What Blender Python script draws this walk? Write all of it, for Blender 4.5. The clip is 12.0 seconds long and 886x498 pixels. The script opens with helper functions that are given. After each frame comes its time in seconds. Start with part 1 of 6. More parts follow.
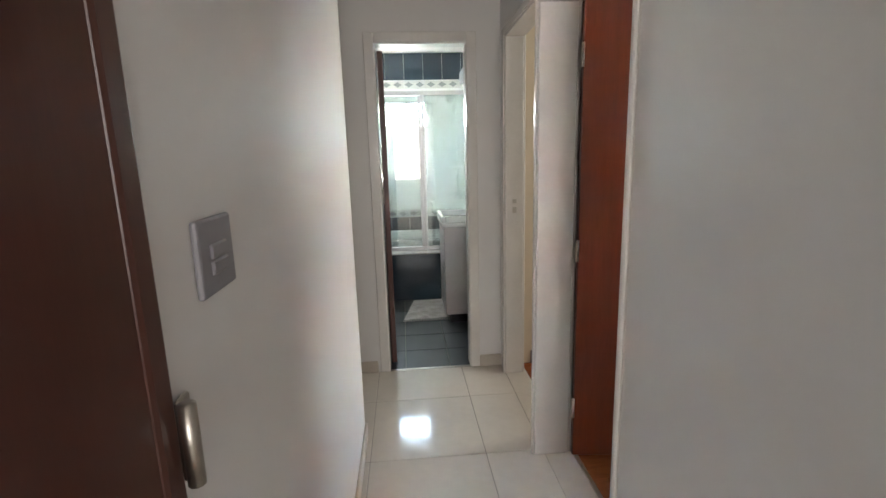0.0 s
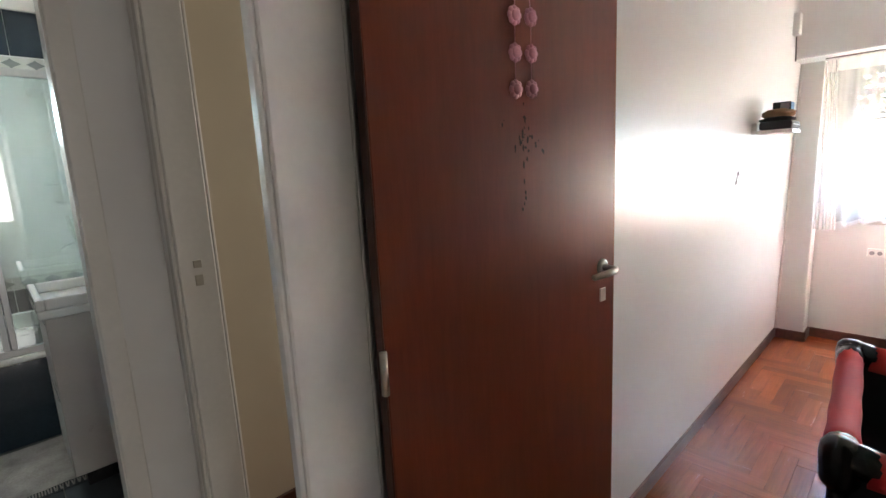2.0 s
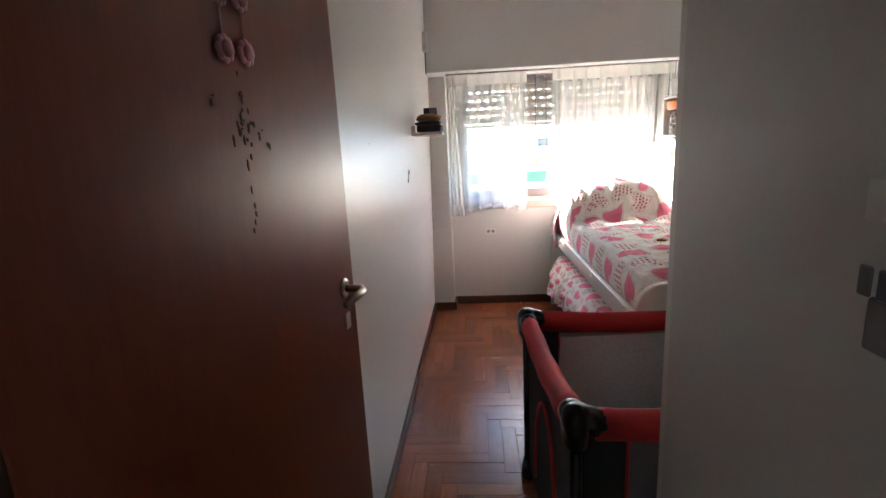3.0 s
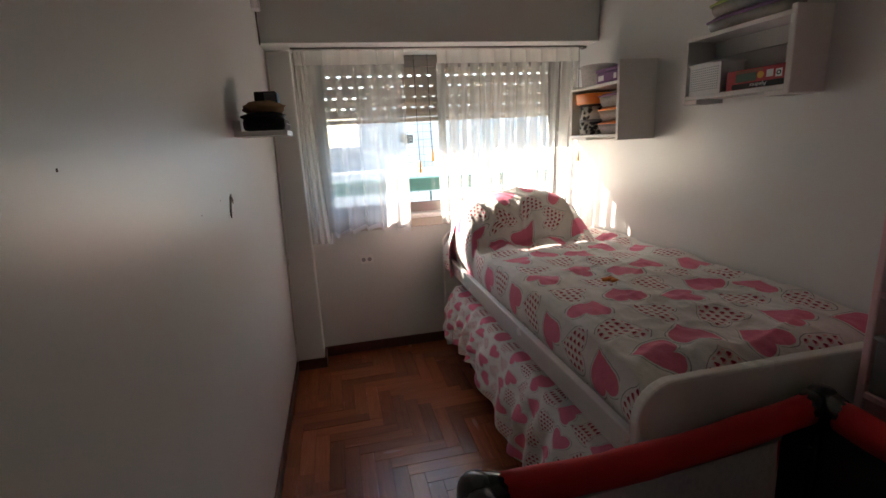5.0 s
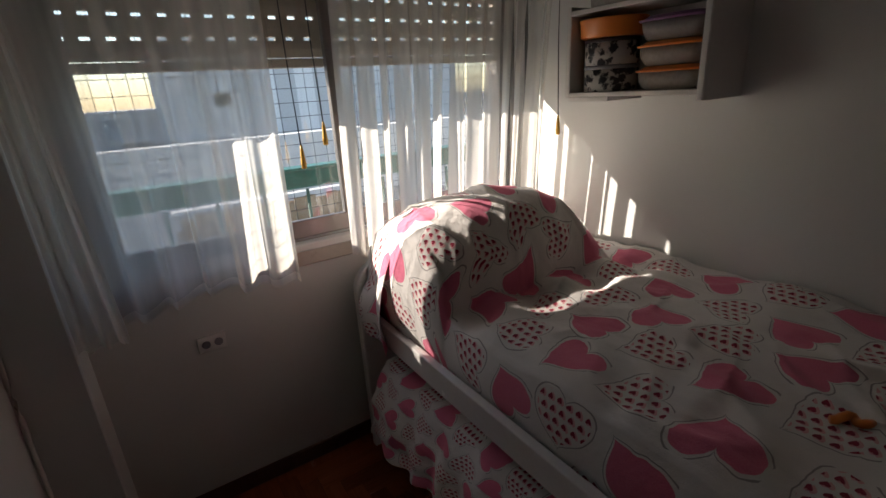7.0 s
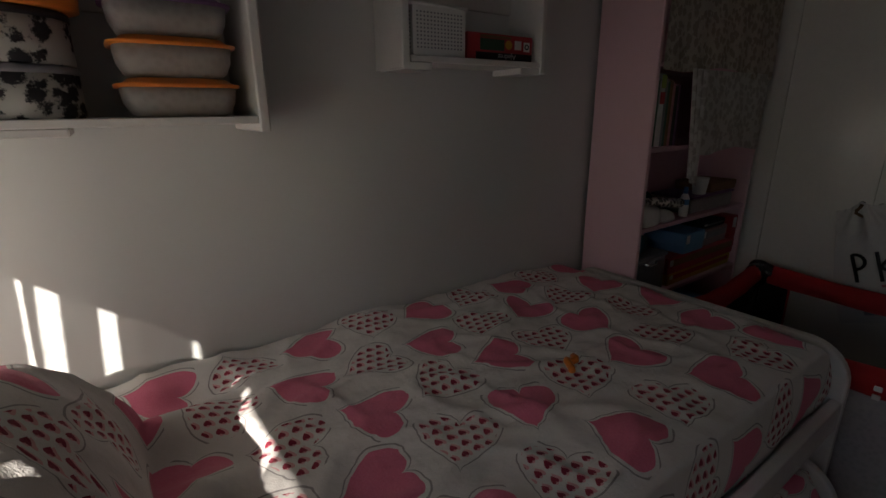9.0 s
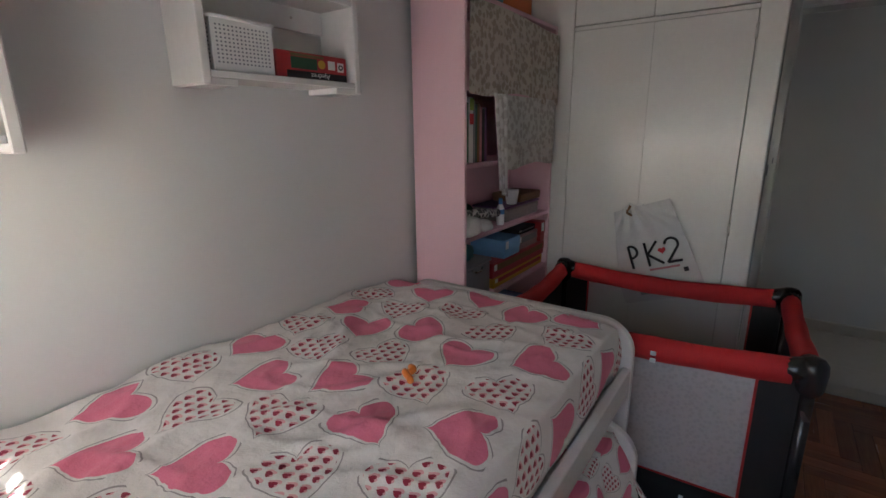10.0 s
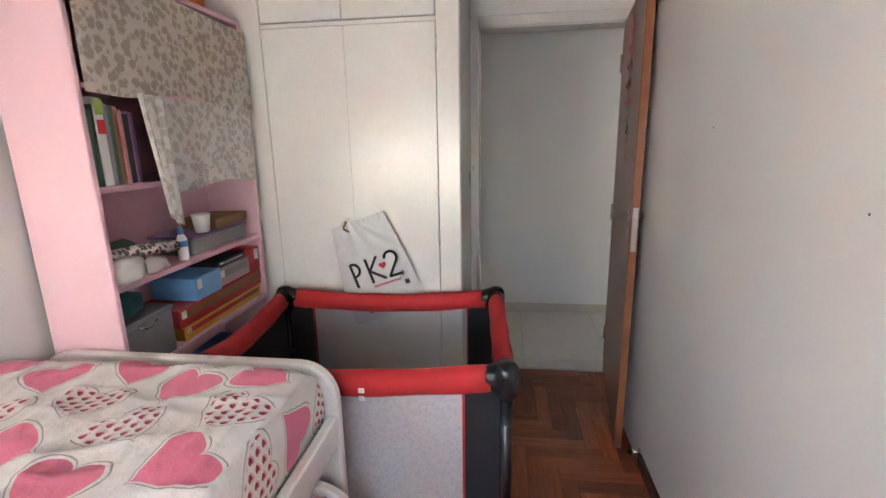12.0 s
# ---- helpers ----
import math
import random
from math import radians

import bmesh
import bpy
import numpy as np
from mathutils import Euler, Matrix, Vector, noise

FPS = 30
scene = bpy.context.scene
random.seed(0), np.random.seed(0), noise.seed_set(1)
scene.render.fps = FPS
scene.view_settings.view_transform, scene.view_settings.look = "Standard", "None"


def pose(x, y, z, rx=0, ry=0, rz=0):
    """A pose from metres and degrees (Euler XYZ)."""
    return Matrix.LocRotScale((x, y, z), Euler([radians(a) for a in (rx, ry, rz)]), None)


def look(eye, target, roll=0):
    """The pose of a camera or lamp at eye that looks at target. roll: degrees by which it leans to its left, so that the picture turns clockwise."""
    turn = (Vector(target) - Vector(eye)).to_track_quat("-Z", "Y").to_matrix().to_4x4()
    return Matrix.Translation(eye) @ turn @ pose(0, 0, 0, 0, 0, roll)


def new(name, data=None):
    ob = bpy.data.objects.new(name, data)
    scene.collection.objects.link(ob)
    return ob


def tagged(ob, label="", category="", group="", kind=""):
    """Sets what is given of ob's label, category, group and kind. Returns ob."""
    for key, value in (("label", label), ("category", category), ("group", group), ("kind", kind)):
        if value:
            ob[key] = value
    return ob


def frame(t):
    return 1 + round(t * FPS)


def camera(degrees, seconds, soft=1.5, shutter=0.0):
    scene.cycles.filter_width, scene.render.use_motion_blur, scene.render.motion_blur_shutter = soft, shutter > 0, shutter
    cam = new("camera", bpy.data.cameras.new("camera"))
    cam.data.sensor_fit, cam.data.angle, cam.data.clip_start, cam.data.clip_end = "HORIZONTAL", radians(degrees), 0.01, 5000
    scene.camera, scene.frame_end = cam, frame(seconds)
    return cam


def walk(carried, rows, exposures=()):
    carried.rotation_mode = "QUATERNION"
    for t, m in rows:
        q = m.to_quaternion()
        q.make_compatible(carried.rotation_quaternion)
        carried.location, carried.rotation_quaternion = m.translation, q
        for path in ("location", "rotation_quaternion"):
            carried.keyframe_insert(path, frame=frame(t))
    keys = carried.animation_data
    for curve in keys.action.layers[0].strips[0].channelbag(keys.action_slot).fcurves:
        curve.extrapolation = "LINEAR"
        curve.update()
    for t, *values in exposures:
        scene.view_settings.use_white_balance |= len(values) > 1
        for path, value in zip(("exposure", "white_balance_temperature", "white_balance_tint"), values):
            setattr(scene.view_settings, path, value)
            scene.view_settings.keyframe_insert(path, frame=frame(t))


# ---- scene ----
cam = camera(87.0, 12.0)

PATH = [
    (0, (1.613, 2.917, 1.379), (1.771, 4.873, 0.995), -1.6),
    (0.5, (1.64, 3.201, 1.376), (1.848, 5.16, 1.026), -0.5),
    (1, (1.656, 3.493, 1.362), (2.038, 5.416, 0.969), -0.6),
    (1.5, (1.682, 3.81, 1.369), (2.562, 5.56, 0.961), -2.1),
    (2, (1.823, 4.085, 1.367), (3.192, 5.504, 1.031), -2.9),
    (2.5, (1.975, 4.292, 1.364), (3.82, 4.948, 0.961), -1.9),
    (3, (2.012, 4.389, 1.376), (3.963, 4.54, 0.963), -2.9),
    (3.2, (2.057, 4.393, 1.369), (4.007, 4.445, 0.927), -3.6),
    (4.8, (2.878, 4.45, 1.415), (4.794, 4.077, 0.981), -1.9),
    (5, (2.984, 4.422, 1.424), (4.886, 4.006, 0.966), -2.9),
    (5.5, (3.341, 4.388, 1.42), (5.218, 3.87, 0.961), -4.0),
    (6, (3.701, 4.444, 1.479), (5.58, 3.763, 1.566), -1.2),
    (6.5, (4.054, 4.426, 1.497), (5.812, 3.53, 1.169), -2.2),
    (7, (4.424, 4.359, 1.453), (6.017, 3.344, 0.798), -3.5),
    (7.5, (4.749, 4.286, 1.438), (5.916, 2.829, 0.72), -5.2),
    (7.7, (4.888, 4.249, 1.433), (5.79, 2.625, 0.693), -4.2),
    (9.3, (5.458, 3.99, 1.403), (4.129, 2.59, 0.881), -0.3),
    (9.5, (5.447, 4.003, 1.396), (4.034, 2.676, 0.902), 0.1),
    (10, (5.408, 4.033, 1.407), (3.823, 2.918, 0.911), -0.6),
    (10.5, (5.373, 4.072, 1.408), (3.643, 3.178, 0.954), -1.0),
    (11, (5.346, 4.101, 1.408), (3.519, 3.426, 0.954), -1.4),
    (11.5, (5.27, 4.157, 1.411), (3.383, 3.709, 0.924), -1.1),
    (12, (5.049, 4.195, 1.394), (3.12, 3.936, 0.934), -1.1),
]
EXPOSURES = [(0.0, 6.66, 6500, 10), (0.5, 6.72, 6500, 10), (1.0, 6.65, 6500, 10), (1.5, 6.5, 6500, 10), (2.0, 5.9, 6500, 10), (2.5, 5.25, 6400, 10), (3.0, 4.65, 6500, 10), (3.2, 4.35, 6500, 10), (4.8, 3.1, 6950, 12), (5.5, 2.88, 7050, 12), (6.5, 2.0, 7200, 12), (7.0, 1.25, 6850, 12), (7.7, 1.1, 6850, 12), (9.3, 1.55, 6500, 10), (9.6, 2.42, 6400, 10), (10.0, 3.7, 6200, 10), (10.5, 4.58, 6500, 13), (11.0, 5.1, 6500, 12), (12.0, 5.57, 6400, 11)]
walk(cam, [(t, look(eye, target, roll)) for t, eye, target, roll in PATH], EXPOSURES)

# ---------- world, sun, lamps ----------
world = bpy.data.worlds.new("daylight")
scene.world = world
world.use_nodes = True
_nt = world.node_tree
_sky = _nt.nodes.new("ShaderNodeTexSky")
_sky.sky_type = "NISHITA"
_sky.sun_disc = False
_sky.sun_elevation = radians(28.2)
_sky.sun_rotation = radians(42.8)
_sky.dust_density, _sky.ozone_density = 0.6, 1.5
_bg = _nt.nodes["Background"]
_bg.inputs[1].default_value = 0.15
_nt.links.new(_sky.outputs[0], _bg.inputs[0])


def sun_lamp():
    d = bpy.data.lights.new("sun", "SUN")
    d.energy, d.angle, d.color = 5.0, radians(0.5), (1.0, 0.93, 0.84)
    ob = new("sun", d)
    ob.matrix_world = look((9, 7, 5), (8, 7 - 1.08, 5 - 0.79))
    return ob


def area_lamp(eye, target, w, h, power, color):
    d = bpy.data.lights.new("window_and_fill_light", "AREA")
    d.shape, d.size, d.size_y, d.energy, d.color = "RECTANGLE", w, h, power, color
    ob = new("window_and_fill_light", d)
    ob.matrix_world = look(eye, target)
    return ob


sun_lamp()
# added fill lamp for the hall, in the unseen end wall's opening
area_lamp((1.75, 0.62, 1.55), (1.75, 3.0, 1.45), 0.72, 1.3, 0.25, (1.0, 0.96, 0.93))
# daylight in the bathroom window
area_lamp((1.57, 8.14, 1.835), (1.57, 7.0, 1.70), 0.66, 0.22, 0.22, (0.86, 0.95, 1.0))
# added fill lamp in the next room, where no window is built
area_lamp((4.43, 5.40, 1.5), (2.4, 5.40, 1.3), 0.7, 1.1, 0.16, (1.0, 0.97, 0.92))
# ---------- materials ----------


class Nodes:
    """A short way to write node trees."""

    def __init__(self, name):
        self.mat = bpy.data.materials.new(name)
        self.mat.use_nodes = True
        self.nt = self.mat.node_tree
        self.bsdf = self.nt.nodes["Principled BSDF"]

    def add(self, kind, **values):
        n = self.nt.nodes.new(kind)
        for k, v in values.items():
            n.inputs[k].default_value = v
        return n

    def link(self, a, b):
        self.nt.links.new(a, b)

    def math(self, op, a, b=0.0, c=0.0):
        n = self.nt.nodes.new("ShaderNodeMath")
        n.operation = op
        for i, v in enumerate((a, b, c)):
            if isinstance(v, (int, float)):
                n.inputs[i].default_value = v
            else:
                self.link(v, n.inputs[i])
        return n.outputs[0]

    def mix(self, fac, a, b):
        n = self.nt.nodes.new("ShaderNodeMix")
        n.data_type = "RGBA"
        for sock, v in ((n.inputs[0], fac), (n.inputs[6], a), (n.inputs[7], b)):
            if isinstance(v, (int, float)):
                sock.default_value = v
            elif isinstance(v, tuple):
                sock.default_value = (*v, 1.0)
            else:
                self.link(v, sock)
        return n.outputs[2]

    def coords(self, scale=(1, 1, 1), which="Object"):
        tc = self.nt.nodes.new("ShaderNodeTexCoord")
        mp = self.nt.nodes.new("ShaderNodeMapping")
        mp.inputs["Scale"].default_value = scale
        self.link(tc.outputs[which], mp.inputs[0])
        return mp.outputs[0]

    def noise(self, vec, scale, detail=3.0, rough=0.55):
        n = self.add("ShaderNodeTexNoise", Scale=scale, Detail=detail, Roughness=rough)
        self.link(vec, n.inputs["Vector"])
        return n.outputs["Fac"]

    def ramp(self, fac, lo, hi):
        n = self.nt.nodes.new("ShaderNodeMapRange")
        n.inputs[1].default_value, n.inputs[2].default_value = lo, hi
        self.link(fac, n.inputs[0])
        return n.outputs[0]

    def bump(self, height, strength, distance=0.01):
        n = self.add("ShaderNodeBump", Strength=strength, Distance=distance)
        self.link(height, n.inputs["Height"])
        self.link(n.outputs[0], self.bsdf.inputs["Normal"])

    def color(self, c):
        self.link(c, self.bsdf.inputs["Base Color"])

    def rough(self, r):
        if isinstance(r, (int, float)):
            self.bsdf.inputs["Roughness"].default_value = r
        else:
            self.link(r, self.bsdf.inputs["Roughness"])


def surface(name, col, rough=0.5, metal=0.0, vary=0.12, scale=6.0, grain=60.0, bump=0.08, stretch=(1, 1, 1), spec=0.5):
    """A plain surface with patches at one scale and grain at another."""
    n = Nodes(name)
    v = n.coords(stretch)
    big, small = n.noise(v, scale, 4), n.noise(v, grain, 2)
    dark = tuple(c * (1 - vary) for c in col)
    lite = tuple(min(c * (1 + vary * 0.6), 0.95) for c in col)
    f = n.math("MULTIPLY_ADD", small, 0.35, n.math("MULTIPLY", big, 0.65))
    n.color(n.mix(n.ramp(f, 0.3, 0.7), dark, lite))
    n.rough(n.math("MULTIPLY_ADD", big, 0.16, rough - 0.08))
    n.bsdf.inputs["Metallic"].default_value = metal
    n.bsdf.inputs["Specular IOR Level"].default_value = spec
    if bump:
        n.bump(small, bump, 0.004)
    return n.mat


def painted_wall(name, col, rough=0.34, lumps=0.25, grit=0.0):
    """Enamel-painted plaster with roller texture, faint scuffs and old lumps."""
    n = Nodes(name)
    v = n.coords()
    big, fine = n.noise(v, 1.3, 3, 0.45), n.noise(v, 150.0, 2)
    scuff = n.ramp(n.noise(v, 3.1, 6, 0.55), 0.45, 0.85)
    base = n.mix(n.ramp(big, 0.2, 0.8), tuple(c * 0.95 for c in col), col)
    n.color(n.mix(n.math("MULTIPLY", scuff, 0.12), base, tuple(c * 0.78 for c in col)))
    n.rough(n.math("MULTIPLY_ADD", fine, 0.03, rough - 0.015))
    h = n.math("MULTIPLY_ADD", fine, 0.3 * grit, n.math("MULTIPLY_ADD", n.noise(v, 38.0, 2, 0.5), grit, n.noise(v, 5.0, 0.0, 0.4)))
    if grit:
        n.bump(h, lumps, 0.006)
    return n.mat


def wood(name, dark, lite, rough=0.3, along="x", scale=1.0, per_piece=0.0, bump=0.05):
    n = Nodes(name)
    k = {"x": (1.2, 14, 14), "y": (14, 1.2, 14), "z": (14, 14, 1.2)}[along]
    v = n.coords(tuple(c * scale for c in k))
    if per_piece:
        info = n.nt.nodes.new("ShaderNodeObjectInfo")
        add = n.nt.nodes.new("ShaderNodeVectorMath")
        add.operation = "MULTIPLY_ADD"
        add.inputs[1].default_value = (37.0, 23.0, 11.0)
        n.link(info.outputs["Random"], add.inputs[0])
        n.link(v, add.inputs[2])
        v = add.outputs[0]
    g, f = n.noise(v, 2.2, 6, 0.6), n.noise(v, 9.0, 3, 0.6)
    fac = n.ramp(n.math("MULTIPLY_ADD", f, 0.4, n.math("MULTIPLY", g, 0.6)), 0.3, 0.7)
    c = n.mix(fac, dark, lite)
    if per_piece:
        tint = n.math("MULTIPLY_ADD", info.outputs["Random"], per_piece, 1 - per_piece * 0.55)
        hsv = n.nt.nodes.new("ShaderNodeHueSaturation")
        n.link(tint, hsv.inputs["Value"])
        n.link(c, hsv.inputs["Color"])
        c = hsv.outputs[0]
    n.color(c)
    n.rough(n.math("MULTIPLY_ADD", g, 0.08, rough - 0.04))
    n.bump(f, bump * 0.35, 0.002)
    return n.mat


def heart_shape(n, x, y):
    """Below zero inside a heart about 2 wide that points to -y; grows outwards."""
    lobes = n.math("MULTIPLY", n.math("POWER", n.math("ABSOLUTE", x), 0.55), 0.85)
    dy = n.math("SUBTRACT", y, lobes)
    return n.math("SUBTRACT", n.math("ADD", n.math("MULTIPLY", x, x), n.math("MULTIPLY", dy, dy)), 1.0)


def cells(n, u, v, size, shift=0.5):
    """Staggered cells: centred local coordinates in units of the cell, and the cell's numbers."""
    vs = n.math("DIVIDE", v, size)
    row = n.math("FLOOR", vs)
    odd = n.math("MODULO", n.math("ABSOLUTE", row), 2.0)
    us = n.math("MULTIPLY_ADD", odd, shift, n.math("DIVIDE", u, size))
    col = n.math("FLOOR", us)
    lx = n.math("SUBTRACT", n.math("SUBTRACT", us, col), 0.5)
    ly = n.math("SUBTRACT", n.math("SUBTRACT", vs, row), 0.5)
    return lx, ly, col, row


def heart_fabric(name, cell=0.178):
    n = Nodes(name)
    tc = n.nt.nodes.new("ShaderNodeTexCoord")
    sep = n.nt.nodes.new("ShaderNodeSeparateXYZ")
    n.link(tc.outputs["UV"], sep.inputs[0])
    u, v = sep.outputs[0], sep.outputs[1]
    lx, ly, col, row = cells(n, u, v, cell)
    comb = n.nt.nodes.new("ShaderNodeCombineXYZ")
    n.link(col, comb.inputs[0]), n.link(row, comb.inputs[1])
    wn = n.nt.nodes.new("ShaderNodeTexWhiteNoise")
    wn.noise_dimensions = "2D"
    n.link(comb.outputs[0], wn.inputs["Vector"])
    # each heart is turned its own way
    ang = n.math("MULTIPLY_ADD", wn.outputs["Value"], 2.9, 0.2)
    ca, sa = n.math("COSINE", ang), n.math("SINE", ang)
    rx = n.math("ADD", n.math("MULTIPLY", lx, ca), n.math("MULTIPLY", ly, sa))
    ry = n.math("SUBTRACT", n.math("MULTIPLY", ly, ca), n.math("MULTIPLY", lx, sa))
    hx, hy = n.math("MULTIPLY", rx, 2.25), n.math("MULTIPLY_ADD", ry, 2.95, 0.22)
    h = heart_shape(n, hx, hy)
    inside = n.math("LESS_THAN", h, -0.08)
    line = n.math("MULTIPLY", n.math("LESS_THAN", h, 0.24), n.math("GREATER_THAN", h, 0.13))
    kind = n.math("MODULO", n.math("ABSOLUTE", n.math("ADD", col, row)), 2.0)
    solid = n.math("LESS_THAN", kind, 0.5)
    # the small hearts
    sx, sy, _, _ = cells(n, u, v, cell * 0.15)
    sh = heart_shape(n, n.math("MULTIPLY", sx, 3.7), n.math("MULTIPLY", sy, 4.0))
    small = n.math("LESS_THAN", sh, 0.0)
    halo_x, halo_y = n.math("MULTIPLY_ADD", sx, 3.0, 0.5), n.math("MULTIPLY", sy, 3.0)
    halo = n.math("LESS_THAN", heart_shape(n, halo_x, halo_y), 0.0)
    fill = n.math("MULTIPLY", inside, solid)
    dots_in = n.math("MULTIPLY", inside, n.math("SUBTRACT", 1.0, solid))
    weave = n.coords((1, 1, 1), "UV")
    fold = n.noise(weave, 7.0, 4)
    white = n.mix(n.ramp(fold, 0.3, 0.7), (0.70, 0.66, 0.63), (0.78, 0.74, 0.71))
    pinks = n.mix(n.noise(weave, 300.0, 1), (0.70, 0.14, 0.24), (0.78, 0.23, 0.33))
    c = n.mix(n.math("MULTIPLY", line, 0.72), white, (0.20, 0.17, 0.17))
    c = n.mix(fill, c, pinks)
    c = n.mix(n.math("MULTIPLY", n.math("MULTIPLY", dots_in, halo), 0.75), c, (0.72, 0.28, 0.30))
    c = n.mix(n.math("MULTIPLY", dots_in, small), c, (0.30, 0.02, 0.05))
    n.color(c)
    n.rough(0.85)
    n.bsdf.inputs["Specular IOR Level"].default_value = 0.2
    n.bsdf.inputs["Sheen Weight"].default_value = 0.15
    thread = n.noise(weave, 420.0, 1)
    n.bump(n.math("MULTIPLY_ADD", thread, 0.15, n.noise(weave, 26.0, 4)), 0.38, 0.012)
    return n.mat


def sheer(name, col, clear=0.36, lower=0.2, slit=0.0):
    """Thin woven cloth that lets light through; its lower half is made less clear to hold back sun, and clear bands
    stand in for slits between its folds.
    """
    n = Nodes(name)
    v = n.coords((1, 1, 0.06))
    out = n.nt.nodes["Material Output"]
    d, t, cl = n.add("ShaderNodeBsdfDiffuse"), n.add("ShaderNodeBsdfTranslucent"), n.add("ShaderNodeBsdfTransparent")
    c = n.mix(n.ramp(n.noise(v, 46.0, 3), 0.3, 0.7), tuple(k * 0.92 for k in col), col)
    n.link(c, d.inputs[0]), n.link(c, t.inputs[0])
    a, b = n.nt.nodes.new("ShaderNodeMixShader"), n.nt.nodes.new("ShaderNodeMixShader")
    a.inputs[0].default_value = 0.74
    n.link(d.outputs[0], a.inputs[1]), n.link(t.outputs[0], a.inputs[2])
    tc = n.nt.nodes.new("ShaderNodeTexCoord")
    sep = n.nt.nodes.new("ShaderNodeSeparateXYZ")
    n.link(tc.outputs["Object"], sep.inputs[0])
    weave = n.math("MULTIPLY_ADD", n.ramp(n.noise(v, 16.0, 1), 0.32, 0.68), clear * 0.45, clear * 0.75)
    # height ramp holds back sun below the shutter's edge; the cloth is one weave
    height_clear = n.math("MULTIPLY", weave, n.math("MULTIPLY_ADD", n.ramp(sep.outputs[2], 1.36, 1.60), 1.0 - lower, lower))
    sway = n.math("MULTIPLY", n.noise(n.coords((0.2, 1, 0.03)), 4.0, 1), 9.0)
    wave = n.math("SINE", n.math("MULTIPLY_ADD", sep.outputs[1], 80.0, sway))
    # clear bands that let sun streaks through to the wall
    runs = n.math("MULTIPLY", n.ramp(wave, 0.70, 0.80), n.ramp(n.noise(n.coords((0.2, 1, 0.02)), 11.0, 1), 0.30, 0.40))
    clearness = n.math("MAXIMUM", height_clear, n.math("MULTIPLY", runs, slit))
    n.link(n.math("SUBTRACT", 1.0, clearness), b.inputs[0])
    n.link(cl.outputs[0], b.inputs[1]), n.link(a.outputs[0], b.inputs[2])
    n.link(b.outputs[0], out.inputs[0])
    return n.mat


def lace(name, base, flower, hole=0.25, size=27.0):
    """Lace: flowers and stems in an open net."""
    n = Nodes(name)
    v = n.coords()
    out = n.nt.nodes["Material Output"]
    vo = n.add("ShaderNodeTexVoronoi", Scale=size)
    n.link(v, vo.inputs["Vector"])
    petals = n.noise(v, size * 2.5, 3, 0.7)
    f = n.math("MULTIPLY_ADD", petals, 0.9, n.math("MULTIPLY", vo.outputs["Distance"], -0.9))
    mask = n.ramp(f, -0.06, 0.06)
    n.color(n.mix(mask, flower, base))
    n.rough(0.9)
    cl = n.add("ShaderNodeBsdfTransparent")
    mx = n.nt.nodes.new("ShaderNodeMixShader")
    n.link(n.math("MULTIPLY_ADD", mask, hole, 1 - hole), mx.inputs[0])
    n.link(cl.outputs[0], mx.inputs[1]), n.link(n.bsdf.outputs[0], mx.inputs[2])
    n.link(mx.outputs[0], out.inputs[0])
    n.bump(mask, 0.4, 0.004)
    return n.mat


def glass(name, tint=(1, 1, 1), rough=0.0, weight=1.0):
    n = Nodes(name)
    n.bsdf.inputs["Base Color"].default_value = (*tint, 1)
    n.bsdf.inputs["Roughness"].default_value = rough
    n.bsdf.inputs["Transmission Weight"].default_value = weight
    n.bsdf.inputs["IOR"].default_value = 1.45
    return n.mat


def thin_glass(name, clear=0.9, tint=(1, 1, 1)):
    """A flat pane: mostly clear, a little mirror."""
    n = Nodes(name)
    out = n.nt.nodes["Material Output"]
    cl, gl = n.add("ShaderNodeBsdfTransparent"), n.add("ShaderNodeBsdfGlossy", Roughness=0.03)
    cl.inputs[0].default_value = (*tint, 1)
    mx = n.nt.nodes.new("ShaderNodeMixShader")
    mx.inputs[0].default_value = 1 - clear
    n.link(cl.outputs[0], mx.inputs[1]), n.link(gl.outputs[0], mx.inputs[2])
    n.link(mx.outputs[0], out.inputs[0])
    return n.mat


def mesh_cloth(name, col, clear):
    n = Nodes(name)
    out = n.nt.nodes["Material Output"]
    cl = n.add("ShaderNodeBsdfTransparent")
    mx = n.nt.nodes.new("ShaderNodeMixShader")
    v = n.coords()
    mx.inputs[0].default_value = 1 - clear
    vo = n.add("ShaderNodeTexVoronoi", Scale=70.0)
    n.link(v, vo.inputs["Vector"])
    n.color(n.mix(n.ramp(vo.outputs["Distance"], 0.2, 0.6), tuple(c * 0.88 for c in col), col))
    n.rough(0.8)
    n.link(cl.outputs[0], mx.inputs[1]), n.link(n.bsdf.outputs[0], mx.inputs[2])
    n.link(mx.outputs[0], out.inputs[0])
    return n.mat


def facade_tiles(name, col):
    n = Nodes(name)
    v = n.coords()
    br = n.add("ShaderNodeTexBrick", Scale=1.0)
    br.inputs["Color1"].default_value = (*col, 1)
    br.inputs["Color2"].default_value = (*[c * 0.93 for c in col], 1)
    br.inputs["Mortar"].default_value = (*[c * 0.7 for c in col], 1)
    br.inputs["Mortar Size"].default_value = 0.012
    br.inputs["Brick Width"].default_value = 0.5
    br.inputs["Row Height"].default_value = 0.5
    n.link(v, br.inputs["Vector"])
    n.color(br.outputs["Color"])
    n.rough(0.7)
    return n.mat


